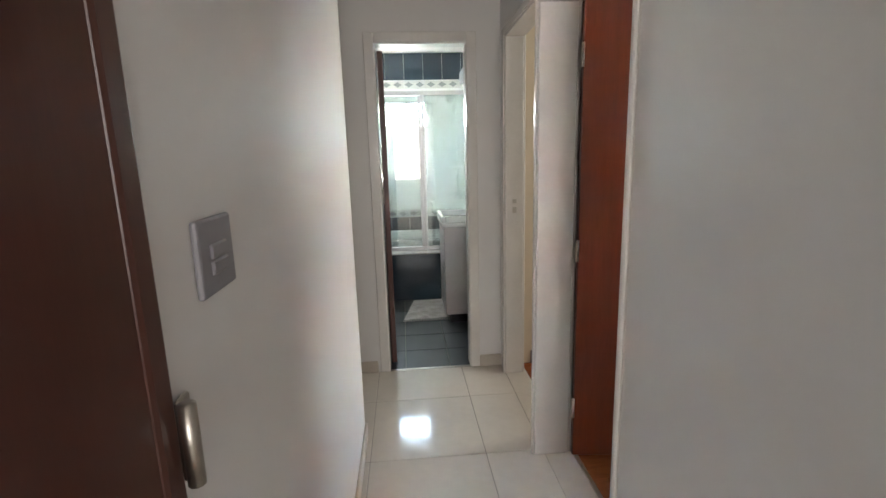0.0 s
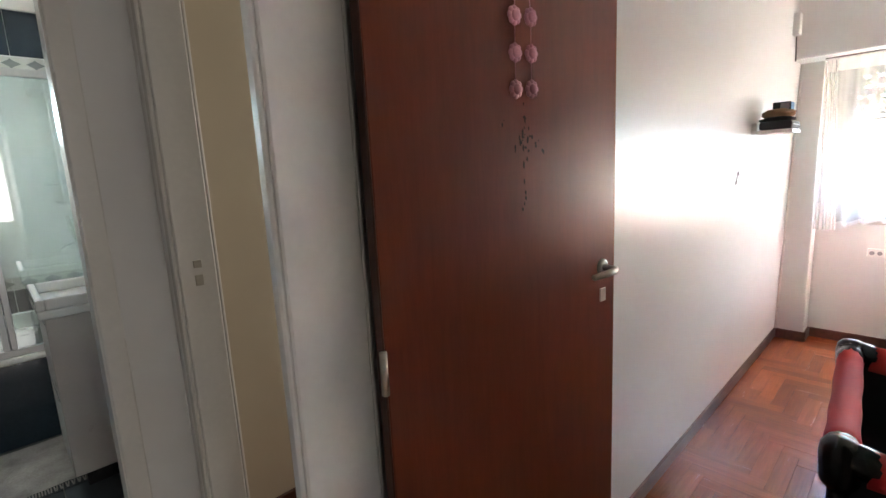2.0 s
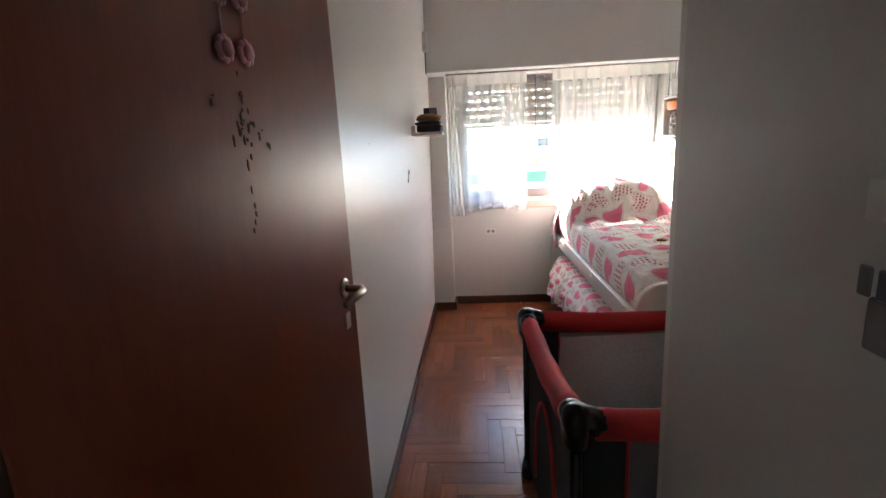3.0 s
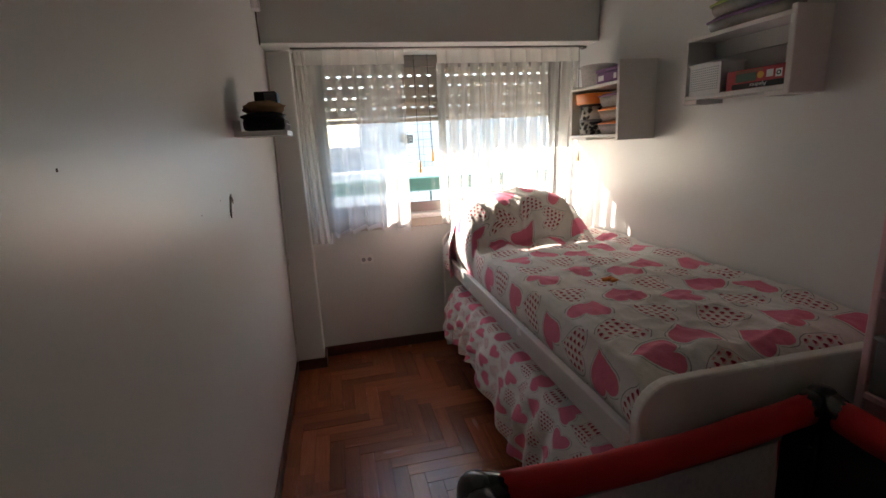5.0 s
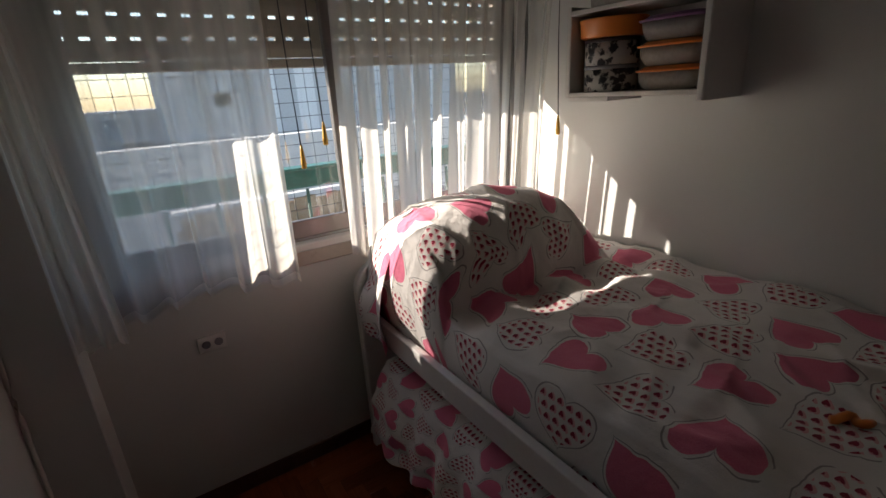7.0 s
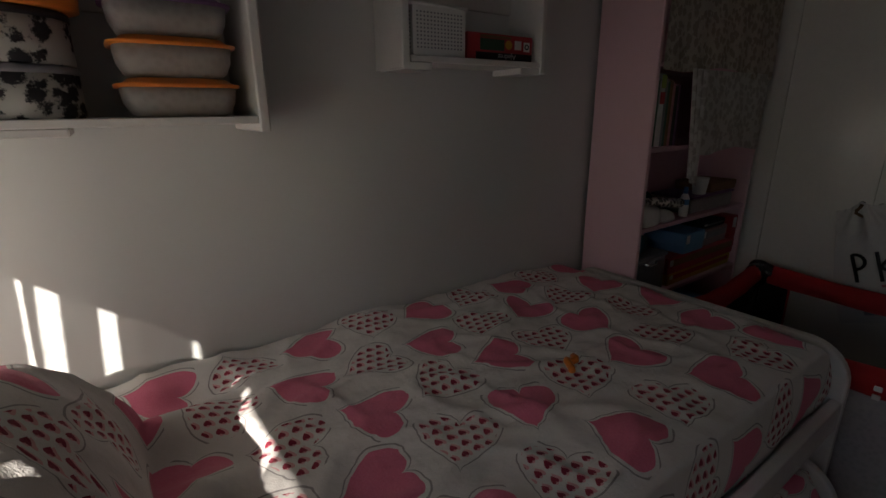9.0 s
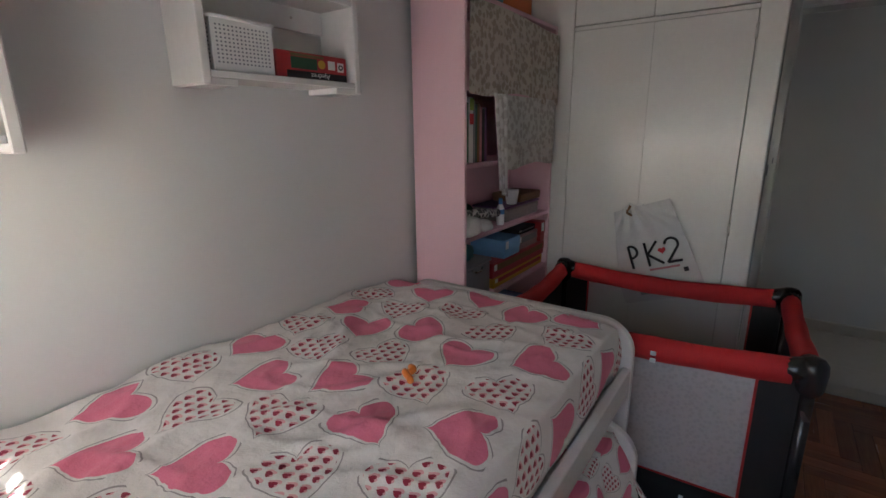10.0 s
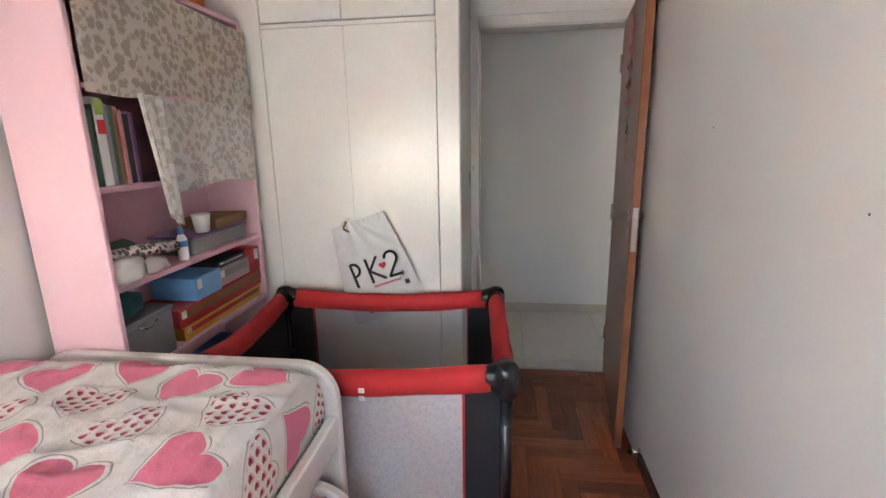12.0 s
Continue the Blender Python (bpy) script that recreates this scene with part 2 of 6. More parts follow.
WALL = painted_wall("bedroom_wall_paint", (0.68, 0.685, 0.665), 0.30, 0.16, 0.10)
LUMPY = painted_wall("lumpy_wall_paint", (0.69, 0.69, 0.67), 0.26, 0.85, 0.2)
HALLW = painted_wall("hall_wall_paint", (0.775, 0.755, 0.735), 0.55, 0.05)
CREAM = painted_wall("cream_wall_paint", (0.70, 0.60, 0.45), 0.45, 0.10)
CEIL = surface("ceiling_paint", (0.66, 0.63, 0.60), 0.8, vary=0.05, bump=0.05)
TRIMW = surface("white_enamel", (0.76, 0.73, 0.69), 0.24, vary=0.06, scale=4, bump=0.05)
WARD = surface("wardrobe_enamel", (0.80, 0.78, 0.73), 0.22, vary=0.05, scale=3, bump=0.05)
SKIRTD = wood("dark_skirting", (0.05, 0.018, 0.012), (0.12, 0.045, 0.028), 0.35)
SKIRTH = surface("hall_skirting_tile", (0.55, 0.49, 0.42), 0.3, vary=0.08)
DOORW = wood("varnished_door", (0.17, 0.037, 0.018), (0.225, 0.052, 0.026), 0.30, "z", 1.6)
DOORE = wood("door_edge_wood", (0.22, 0.07, 0.025), (0.33, 0.12, 0.045), 0.4, "z")
DARKDOOR = wood("dark_door", (0.060, 0.020, 0.014), (0.080, 0.027, 0.018), 0.30, "z", 1.6)
CHIP = surface("chipped_wood", (0.05, 0.02, 0.012), 0.8, vary=0.3)
PARQ = wood("parquet_wood", (0.19, 0.050, 0.018), (0.35, 0.106, 0.038), 0.26, "x", 1.0, 0.6, 0.06)
PARQB = surface("parquet_bed", (0.05, 0.022, 0.012), 0.8)
TILE = surface("porcelain_tile", (0.66, 0.61, 0.54), 0.085, vary=0.07, scale=2.2, grain=18, bump=0.0)
GROUT = surface("grout", (0.30, 0.27, 0.23), 0.9)
DTILE = surface("dark_floor_tile", (0.022, 0.026, 0.030), 0.42, vary=0.08, scale=5, bump=0.02)
NAVY = surface("navy_wall_tile", (0.028, 0.044, 0.060), 0.15, vary=0.15, bump=0.0)
WTILE = surface("white_wall_tile", (0.78, 0.80, 0.78), 0.14, vary=0.05, bump=0.0)
BANDT = surface("pale_band_tile", (0.60, 0.61, 0.58), 0.25, vary=0.12, bump=0.0)
BANDG = surface("grey_leaf_motif", (0.22, 0.24, 0.24), 0.3, vary=0.2)
CERAM = surface("white_ceramic", (0.82, 0.82, 0.80), 0.08, vary=0.02, bump=0.0)
VANITY = surface("vanity_laminate", (0.50, 0.46, 0.44), 0.3, vary=0.05)
ALU = surface("aluminium", (0.55, 0.55, 0.55), 0.35, metal=0.9, vary=0.08, bump=0.02)
ALUB = surface("bronze_aluminium", (0.28, 0.26, 0.25), 0.4, metal=0.7, vary=0.1, bump=0.02)
CHROME = surface("chrome", (0.75, 0.74, 0.72), 0.12, metal=1.0, vary=0.03, bump=0.0)
STEEL = surface("worn_steel", (0.5, 0.47, 0.42), 0.3, metal=1.0, vary=0.15)
MIRROR = surface("mirror_glass", (0.9, 0.9, 0.9), 0.05, metal=1.0, vary=0.0, bump=0.0)
RUG = surface("pale_rug", (0.40, 0.36, 0.34), 0.95, vary=0.35, scale=9, grain=90, bump=0.6)
SWITCH = surface("grey_switch_plastic", (0.25, 0.24, 0.26), 0.4, vary=0.05, bump=0.02)
WPLAST = surface("white_plastic", (0.74, 0.73, 0.71), 0.35, vary=0.04, bump=0.02)
SHUT = surface("shutter_slat", (0.62, 0.57, 0.48), 0.5, vary=0.08)
HEARTS = heart_fabric("heart_print_cotton")
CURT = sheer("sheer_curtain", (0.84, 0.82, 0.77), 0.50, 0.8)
# right panel: lower half set less clear against the sun, with clear streak bands
CURTR = sheer("sun_streak_curtain", (0.86, 0.83, 0.77), 0.50, 0.06, 0.85)
CURTD = sheer("curtain_heading", (0.78, 0.75, 0.70), 0.12)
BEDW = surface("white_painted_bed", (0.74, 0.72, 0.69), 0.25, vary=0.06, scale=4, bump=0.06)
MATT = surface("mattress_cloth", (0.7, 0.66, 0.63), 0.9, vary=0.05)
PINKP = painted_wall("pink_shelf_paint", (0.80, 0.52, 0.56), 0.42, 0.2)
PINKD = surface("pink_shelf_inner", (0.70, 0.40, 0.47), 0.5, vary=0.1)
LACE1 = lace("brown_flower_lace", (0.36, 0.30, 0.24), (0.58, 0.52, 0.45), 0.05, 36.0)
LACE2 = lace("white_flower_lace", (0.46, 0.43, 0.39), (0.66, 0.64, 0.60), 0.05, 36.0)
PPRED = surface("red_canvas", (0.50, 0.020, 0.022), 0.75, vary=0.15, scale=12, grain=300, bump=0.25)
PPBLK = surface("black_canvas", (0.012, 0.012, 0.014), 0.75, vary=0.25, scale=8, grain=260, bump=0.25)
PPPLA = surface("black_plastic", (0.012, 0.012, 0.014), 0.25, vary=0.1, bump=0.02)
PPNET = mesh_cloth("grey_mesh", (0.60, 0.57, 0.57), 0.22)
PPNETB = mesh_cloth("fine_clear_mesh", (0.55, 0.52, 0.52), 0.66)
PPGRY = surface("grey_canvas", (0.30, 0.29, 0.29), 0.8, vary=0.08, grain=260, bump=0.2)
ROSE = surface("pink_rosette", (0.55, 0.22, 0.25), 0.6, vary=0.25, scale=30)
BAGP = surface("white_plastic_bag", (0.62, 0.60, 0.58), 0.35, vary=0.06, scale=6, bump=0.3)
INK = surface("black_ink", (0.02, 0.02, 0.025), 0.5, vary=0.05, bump=0.0)
REDI = surface("red_ink", (0.55, 0.02, 0.03), 0.5, vary=0.05, bump=0.0)
GREENB = surface("green_painted_steel", (0.045, 0.16, 0.135), 0.45, vary=0.1)
NETM = surface("dark_wire", (0.05, 0.05, 0.05), 0.6, vary=0.1, bump=0.0)
YELLOW = surface("yellow_wood", (0.75, 0.42, 0.06), 0.4, vary=0.1)
CORD = surface("grey_cord", (0.10, 0.10, 0.10), 0.8)
BRASS = surface("brass", (0.55, 0.38, 0.14), 0.35, metal=1.0, vary=0.1)
FAC1 = facade_tiles("pale_tiled_facade", (0.80, 0.81, 0.80))
FAC2 = surface("white_facade", (0.80, 0.78, 0.74), 0.8, vary=0.08, scale=0.6, grain=8)
FAC3 = surface("grey_facade", (0.58, 0.61, 0.64), 0.8, vary=0.1, scale=0.5, grain=8)
FENCE = wood("tan_boards", (0.34, 0.24, 0.15), (0.52, 0.38, 0.25), 0.8, "z")
ROOFM = surface("grey_roof", (0.22, 0.22, 0.22), 0.9, vary=0.2)
GROUND = surface("asphalt", (0.05, 0.05, 0.05), 0.9, vary=0.2, scale=0.3, grain=5)
DARKGL = surface("dark_window_glass", (0.05, 0.06, 0.07), 0.08, vary=0.05, bump=0.0)
PANE = thin_glass("window_pane", 0.93)
SHOWER = thin_glass("shower_glass", 0.80, (0.80, 0.86, 0.85))
CLEARP = mesh_cloth("clear_plastic", (0.66, 0.62, 0.58), 0.5)
ORANGE = surface("orange_plastic", (0.80, 0.24, 0.04), 0.35, vary=0.06, bump=0.02)
ORCARD = surface("orange_card", (0.62, 0.14, 0.03), 0.6, vary=0.08)


def colour(name, c, rough=0.5):
    return surface(name, c, rough, vary=0.1, scale=14, bump=0.05)


PURPLE, TEAL, GREEN = colour("purple_plastic", (0.20, 0.09, 0.22)), colour("teal_plastic", (0.06, 0.20, 0.22)), colour("green_plastic", (0.30, 0.40, 0.08))
BLUE, REDB, GREYB = colour("blue_card", (0.07, 0.20, 0.42)), colour("red_card", (0.42, 0.03, 0.035)), colour("grey_plastic_box", (0.22, 0.22, 0.24), 0.4)
BROWNC, BLACKC, YELC = colour("brown_cloth", (0.22, 0.12, 0.06), 0.9), colour("black_cloth", (0.018, 0.016, 0.020), 0.7), colour("yellow_card", (0.62, 0.34, 0.04))
GREENC, DKGRN, WHITEC = colour("green_cloth", (0.06, 0.12, 0.09), 0.8), colour("dark_green_card", (0.04, 0.09, 0.05)), colour("white_cloth", (0.66, 0.64, 0.60), 0.9)
SPOTC = lace("spotted_white_cloth", (0.10, 0.09, 0.09), (0.66, 0.62, 0.57), 0.0, 60.0)
PALEB, GREYP = colour("light_blue_card", (0.16, 0.36, 0.62)), colour("faded_pink_card", (0.42, 0.27, 0.27))
TINM = lace("black_floral_tin", (0.03, 0.03, 0.035), (0.55, 0.54, 0.50), 0.0, 34.0)

# ---------- building helpers ----------


def thing(name, at, label, category, group="", kind=""):
    ob = new(name)
    ob.location = PLACE @ Vector(at) + SHIFT
    ob.empty_display_size = 0.05
    return tagged(ob, label, category, group, kind)


def finish(bm, name, mat, smooth=False):
    me = bpy.data.meshes.new(name)
    bmesh.ops.recalc_face_normals(bm, faces=bm.faces)
    bm.to_mesh(me)
    bm.free()
    for m in mat if isinstance(mat, (list, tuple)) else (mat,):
        me.materials.append(m)
    if smooth:
        for p in me.polygons:
            p.use_smooth = True
    return me


def part(name, bm, mat, parent, label="", smooth=False):
    """One mesh under a thing or under a part; the bmesh is in world coordinates."""
    bmesh.ops.transform(bm, matrix=Matrix.Translation(SHIFT) @ PLACE, verts=bm.verts)
    ob = new(name, finish(bm, name, mat, smooth))
    ob.parent = parent
    if parent.type == "EMPTY":
        ob.matrix_parent_inverse = Matrix.Translation(-parent.location)
    if label:
        ob["label"] = label
    return ob


def solo(name, bm, mat, label, category, group="", kind="", smooth=False):
    return tagged(new(name, finish(bm, name, mat, smooth)), label, category, group, kind)


def struct(name, bm, mat, label="", category=""):
    bmesh.ops.translate(bm, vec=SHIFT, verts=bm.verts)
    return tagged(new(name, finish(bm, name, mat)), label or name.replace("_", " "), category or "structure", kind="structure")


def box(x0, x1, y0, y1, z0, z1, bevel=0.0, seg=1, bm=None, m=None):
    own = bm or bmesh.new()
    r = bmesh.ops.create_cube(own, size=1.0, matrix=Matrix.Translation(((x0 + x1) / 2, (y0 + y1) / 2, (z0 + z1) / 2)) @ Matrix.Diagonal((abs(x1 - x0), abs(y1 - y0), abs(z1 - z0), 1)))
    if bevel:
        es = list({e for v in r["verts"] for e in v.link_edges})
        got = bmesh.ops.bevel(own, geom=es, offset=bevel, segments=seg, profile=0.5, affect="EDGES")
        vs = list({v for f in got["faces"] for v in f.verts} | {v for v in r["verts"] if v.is_valid})
    else:
        vs = r["verts"]
    if m is not None:
        bmesh.ops.transform(own, matrix=m, verts=vs)
    return own


def tube(points, radius, bm=None, sides=8, closed=False):
    """A round bar along points; radius may be a list."""
    own = bm or bmesh.new()
    rings = []
    n = len(points)
    pts = [Vector(p) for p in points]
    for i, p in enumerate(pts):
        a = pts[(i - 1) % n] if (closed or i) else p
        b = pts[(i + 1) % n] if (closed or i < n - 1) else p
        q = (b - a).to_track_quat("Z", "Y").to_matrix()
        r = radius[i] if isinstance(radius, (list, tuple)) else radius
        rings.append([own.verts.new(p + q @ Vector((r * math.cos(2 * math.pi * k / sides), r * math.sin(2 * math.pi * k / sides), 0))) for k in range(sides)])
    for i in range(n if closed else n - 1):
        a, b = rings[i], rings[(i + 1) % n]
        for k in range(sides):
            own.faces.new((a[k], a[(k + 1) % sides], b[(k + 1) % sides], b[k]))
    if not closed:
        own.faces.new(rings[0][::-1]), own.faces.new(rings[-1])
    return own


def lathe(profile, at, sides=20, bm=None, m=None):
    """Turned shape from (radius, height) pairs."""
    own = bm or bmesh.new()
    rings = [[own.verts.new(Vector(at) + Vector((r * math.cos(2 * math.pi * k / sides), r * math.sin(2 * math.pi * k / sides), h))) for k in range(sides)] for r, h in profile]
    for a, b in zip(rings, rings[1:]):
        for k in range(sides):
            own.faces.new((a[k], a[(k + 1) % sides], b[(k + 1) % sides], b[k]))
    own.faces.new(rings[0][::-1]), own.faces.new(rings[-1])
    if m is not None:
        bmesh.ops.transform(own, matrix=m, verts=own.verts)
    return own


def sheet(fn, nu, nv, uv=None, thick=0.0, bm=None):
    """A grid of points fn(s, t), s and t from 0 to 1."""
    own = bm or bmesh.new()
    vs = [[own.verts.new(fn(i / nu, j / nv)) for j in range(nv + 1)] for i in range(nu + 1)]
    if uv == "length":
        along, over = {}, {}
        for i in range(nu + 1):
            for j in range(nv + 1):
                along[i, j] = along[i - 1, j] + (vs[i][j].co - vs[i - 1][j].co).length if i else 0.0
                over[i, j] = over[i, j - 1] + (vs[i][j].co - vs[i][j - 1].co).length if j else 0.0
        uv = lambda s, t: (along[round(s * nu), round(t * nv)], over[round(s * nu), round(t * nv)])
    lay = own.loops.layers.uv.new("UVMap") if uv else None
    for i in range(nu):
        for j in range(nv):
            f = own.faces.new((vs[i][j], vs[i + 1][j], vs[i + 1][j + 1], vs[i][j + 1]))
            f.smooth = True
            if uv:
                for loop, (a, b) in zip(f.loops, ((i, j), (i + 1, j), (i + 1, j + 1), (i, j + 1))):
                    loop[lay].uv = uv(a / nu, b / nv)
    return own


def board(outline, axis, a, b, bevel=0.004, bm=None):
    """A flat board with the given outline, extruded from a to b along an axis."""
    own = bm or bmesh.new()
    put = {"x": lambda p, d: (d, p[0], p[1]), "y": lambda p, d: (p[0], d, p[1]), "z": lambda p, d: (p[0], p[1], d)}[axis]
    lo, hi = [own.verts.new(put(p, a)) for p in outline], [own.verts.new(put(p, b)) for p in outline]
    n = len(outline)
    own.faces.new(lo[::-1])
    own.faces.new(hi)
    for k in range(n):
        own.faces.new((lo[k], lo[(k + 1) % n], hi[(k + 1) % n], hi[k]))
    bmesh.ops.recalc_face_normals(own, faces=own.faces)
    if bevel:
        es = [e for e in own.edges if len(e.link_faces) == 2 and any(len(f.verts) > 4 for f in e.link_faces)]
        bmesh.ops.bevel(own, geom=es, offset=bevel, segments=2, profile=0.5, affect="EDGES")
    return own


def wobble(x, y, z=0.0, s=1.0):
    return noise.noise(Vector((x * s, y * s, z * s)))


# ---------- large structure ----------
SHIFT = Vector((0, 0, 0))            # moves a whole room's things
PLACE = Matrix.Identity(4)           # fits a wall shelf and what stands on it to its wall
LW, RW, WX = 4.79, 2.80, 6.09      # bedroom: left wall, right wall, window wall
HR, HL, BW = 2.22, 1.37, 5.82       # hall: right wall, left wall, bathroom wall
CZ, BZ, DX = 2.50, 1.95, 2.33                 # ceiling; underside of the beam; bedroom side of the door wall
DY0, DY1 = 4.03, 4.835             # bedroom doorway
HN = 2.17                           # hall: right wall before the doorway


LEAN = 0.024                        # the old left wall is out of plumb, leaning in towards its top


def left_wall(z):
    return LW - LEAN * z


def build_shell():
    global SHIFT
    bm = box(2.80, 6.24, LW, LW + 0.15, -0.1, CZ)
    box(DX + 0.015, 2.80, 4.875, LW + 0.15, -0.1, CZ, bm=bm)
    for v in bm.verts:
        if v.co.y == min(w.co.y for w in bm.verts if w.co.x > 2.81) and v.co.z > 1:
            v.co.y -= LEAN * CZ
    struct("wall_bedroom_left", bm, WALL, "white enamel-painted wall with scuffs and old screw holes", "wall")
    struct("wall_bedroom_right", box(2.3, 6.24, RW - 0.12, RW, -0.1, CZ), WALL, "white painted wall beside the bed", "wall")
    bm = box(WX, 6.21, RW, LW, -0.1, 0.92)
    box(WX, 6.21, RW, 2.855, 0.92, BZ, bm=bm)
    box(WX, 6.21, 4.52, LW, 0.92, BZ, bm=bm)
    struct("wall_window", bm, WALL, "white painted wall under and beside the window", "wall")
    struct("beam", box(5.71, 6.21, RW, LW, BZ, CZ, 0.004), WALL, "white painted roller-shutter box beam over the window", "beam")
    struct("column", box(5.925, WX, 4.61, LW, -0.1, BZ, 0.004), WALL, "white painted column in the corner", "column")
    struct("ceiling", box(-0.2, 6.2, 0.4, 9.0, CZ, CZ + 0.1), CEIL, "white painted flat ceiling", "ceiling")
    # built-in closet: its side is the lumpy passage wall
    struct("wall_passage", box(DX, 2.945, 3.90, DY0 - 0.028, -0.1, CZ), LUMPY, "lumpy glossy white wall beside the doorway", "wall")
    # door wall between hall and bedroom
    bm = box(HN, DX, 0.6, DY0 - 0.012, -0.1, CZ)
    box(HN, DX, DY0 - 0.012, DY1 + 0.02, 1.995, CZ, bm=bm)
    struct("wall_hall_right", bm, HALLW, "pale grey-white hall wall", "wall")
    bm = box(HR, DX, DY1 + 0.02, 4.96, -0.1, CZ)
    box(HR, DX, 4.96, 5.71, 2.07, CZ, bm=bm)
    box(HR, DX, 5.71, BW, -0.1, CZ, bm=bm)
    struct("wall_between_doors", bm, HALLW, "narrow white wall between two doorways", "wall")
    bm = box(HL - 0.12, HL, 0.6, 2.505, -0.1, CZ)
    box(HL - 0.12, HL, 2.505, 3.355, 2.06, CZ, bm=bm)
    box(HL - 0.12, HL, 3.355, 5.085, -0.1, CZ, bm=bm)
    struct("wall_hall_left", bm, HALLW, "white enamel-painted hall wall", "wall")
    struct("wall_recess", box(0.55, HL - 0.12, 4.965, 5.085, -0.1, CZ), HALLW, "white wall of the hall's recess", "wall")
    struct("wall_recess_end", box(0.43, 0.55, 4.965, BW, -0.1, CZ), HALLW, "white wall closing the recess", "wall")
    bm = box(0.43, 1.45, BW, 5.92, -0.1, CZ)
    box(2.04, 2.37, BW, 5.92, -0.1, CZ, bm=bm)
    box(1.45, 2.04, BW, 5.92, 2.065, CZ, bm=bm)
    struct("wall_bathroom", bm, HALLW, "white wall with the bathroom doorway", "wall")
    # added unseen end of the hall behind the walk, with an opening for its lamp
    bm = box(HL - 0.12, DX, 0.48, 0.6, -0.1, 0.85)
    box(HL - 0.12, DX, 0.48, 0.6, 2.25, CZ, bm=bm)
    box(HL - 0.12, 1.36, 0.48, 0.6, 0.85, 2.25, bm=bm)
    box(2.14, DX, 0.48, 0.6, 0.85, 2.25, bm=bm)
    struct("wall_hall_end", bm, HALLW, "added unseen white wall with a lamp opening at the hall's end", "wall")
    struct("outer_closure", box(1.2, 2.5, 0.40, 0.46, -0.1, CZ), HALLW, "added plain wall behind the hall lamp's opening", "wall")
    # room behind the second doorway
    struct("wall_room_far", box(2.375, 4.6, BW, 5.92, -0.1, CZ), CREAM, "cream wall of the next room", "wall")
    struct("wall_room_end", box(4.5, 4.6, 4.945, BW, -0.1, CZ), CREAM, "cream end wall of the next room", "wall")
    # bathroom
    SHIFT = Vector((0.07, 0.08, 0))
    struct("wall_bath_back", box(0.9, 2.6, 8.0, 8.08, -0.1, 1.70), WTILE, "bathroom back wall", "wall")
    bm = box(0.9, 1.15, 8.0, 8.08, 1.70, CZ)
    box(1.85, 2.6, 8.0, 8.08, 1.70, CZ, bm=bm)
    box(1.15, 1.85, 8.0, 8.08, 1.97, CZ, bm=bm)
    struct("wall_bath_back_upper", bm, WTILE, "bathroom back wall round the window", "wall")
    struct("wall_bath_left", box(0.9, 1.0, 5.84, 8.0, -0.1, CZ), WTILE, "white tiled bathroom wall", "wall")
    struct("wall_bath_right", box(2.25, 2.35, 5.84, 8.0, -0.1, CZ), WTILE, "white tiled bathroom wall", "wall")
    struct("bath_ceiling", box(1.0, 2.25, 5.84, 8.0, 2.46, 2.495), CEIL, "white bathroom ceiling", "ceiling")
    SHIFT = Vector((0, 0, 0))
    # floors
    struct("floor_bedroom", box(2.36, 6.09, RW, 4.89, -0.1, -0.009), PARQB, "dark bed under the parquet", "floor")
    struct("floor_hall", box(0.5, 2.36, 0.5, BW, -0.1, -0.006), GROUT, "grout bed under the hall tiles", "floor")
    struct("floor_room", box(2.36, 4.5, 4.945, BW, -0.1, 0.0), PARQ, "reddish wooden floor of the next room", "floor")
    struct("floor_bathroom", box(0.9, 2.42, BW, 8.1, -0.1, -0.006), GROUT, "grout bed under the dark bathroom tiles", "floor")


def skirting(name, x0, x1, y0, y1, h, mat, label):
    return struct(name, box(x0, x1, y0, y1, 0, h, 0.004), mat, label, "skirting")


def build_trim():
    d = "dark-stained wooden skirting board"
    skirting("baseboard_left", 3.2, 5.925, LW - 0.014, LW, 0.07, SKIRTD, d)
    skirting("baseboard_column", 5.911, 5.925, 4.596, LW - 0.014, 0.07, SKIRTD, d)
    skirting("baseboard_column_side", 5.925, WX, 4.596, 4.61, 0.07, SKIRTD, d)
    skirting("baseboard_window", WX - 0.014, WX, RW, 4.596, 0.07, SKIRTD, d)
    h = "beige stone skirting in the hall"
    skirting("baseboard_hall_left", HL, HL + 0.012, 3.42, 5.085, 0.075, SKIRTH, "white painted skirting in the hall")
    skirting("baseboard_hall_corner", HL - 0.12, HL + 0.012, 5.085, 5.097, 0.075, TRIMW, "white painted skirting in the hall")
    skirting("baseboard_bath_left", 0.55, 1.40, BW - 0.012, BW, 0.08, SKIRTH, h)
    skirting("baseboard_bath_right", 2.075, HR, BW - 0.012, BW, 0.08, SKIRTH, h)
    skirting("baseboard_room", 2.42, 4.5, BW - 0.014, BW, 0.09, SKIRTD, d)
    skirting("baseboard_hall_right", HN - 0.012, HN, 0.6, DY0 - 0.03, 0.075, SKIRTH, h)


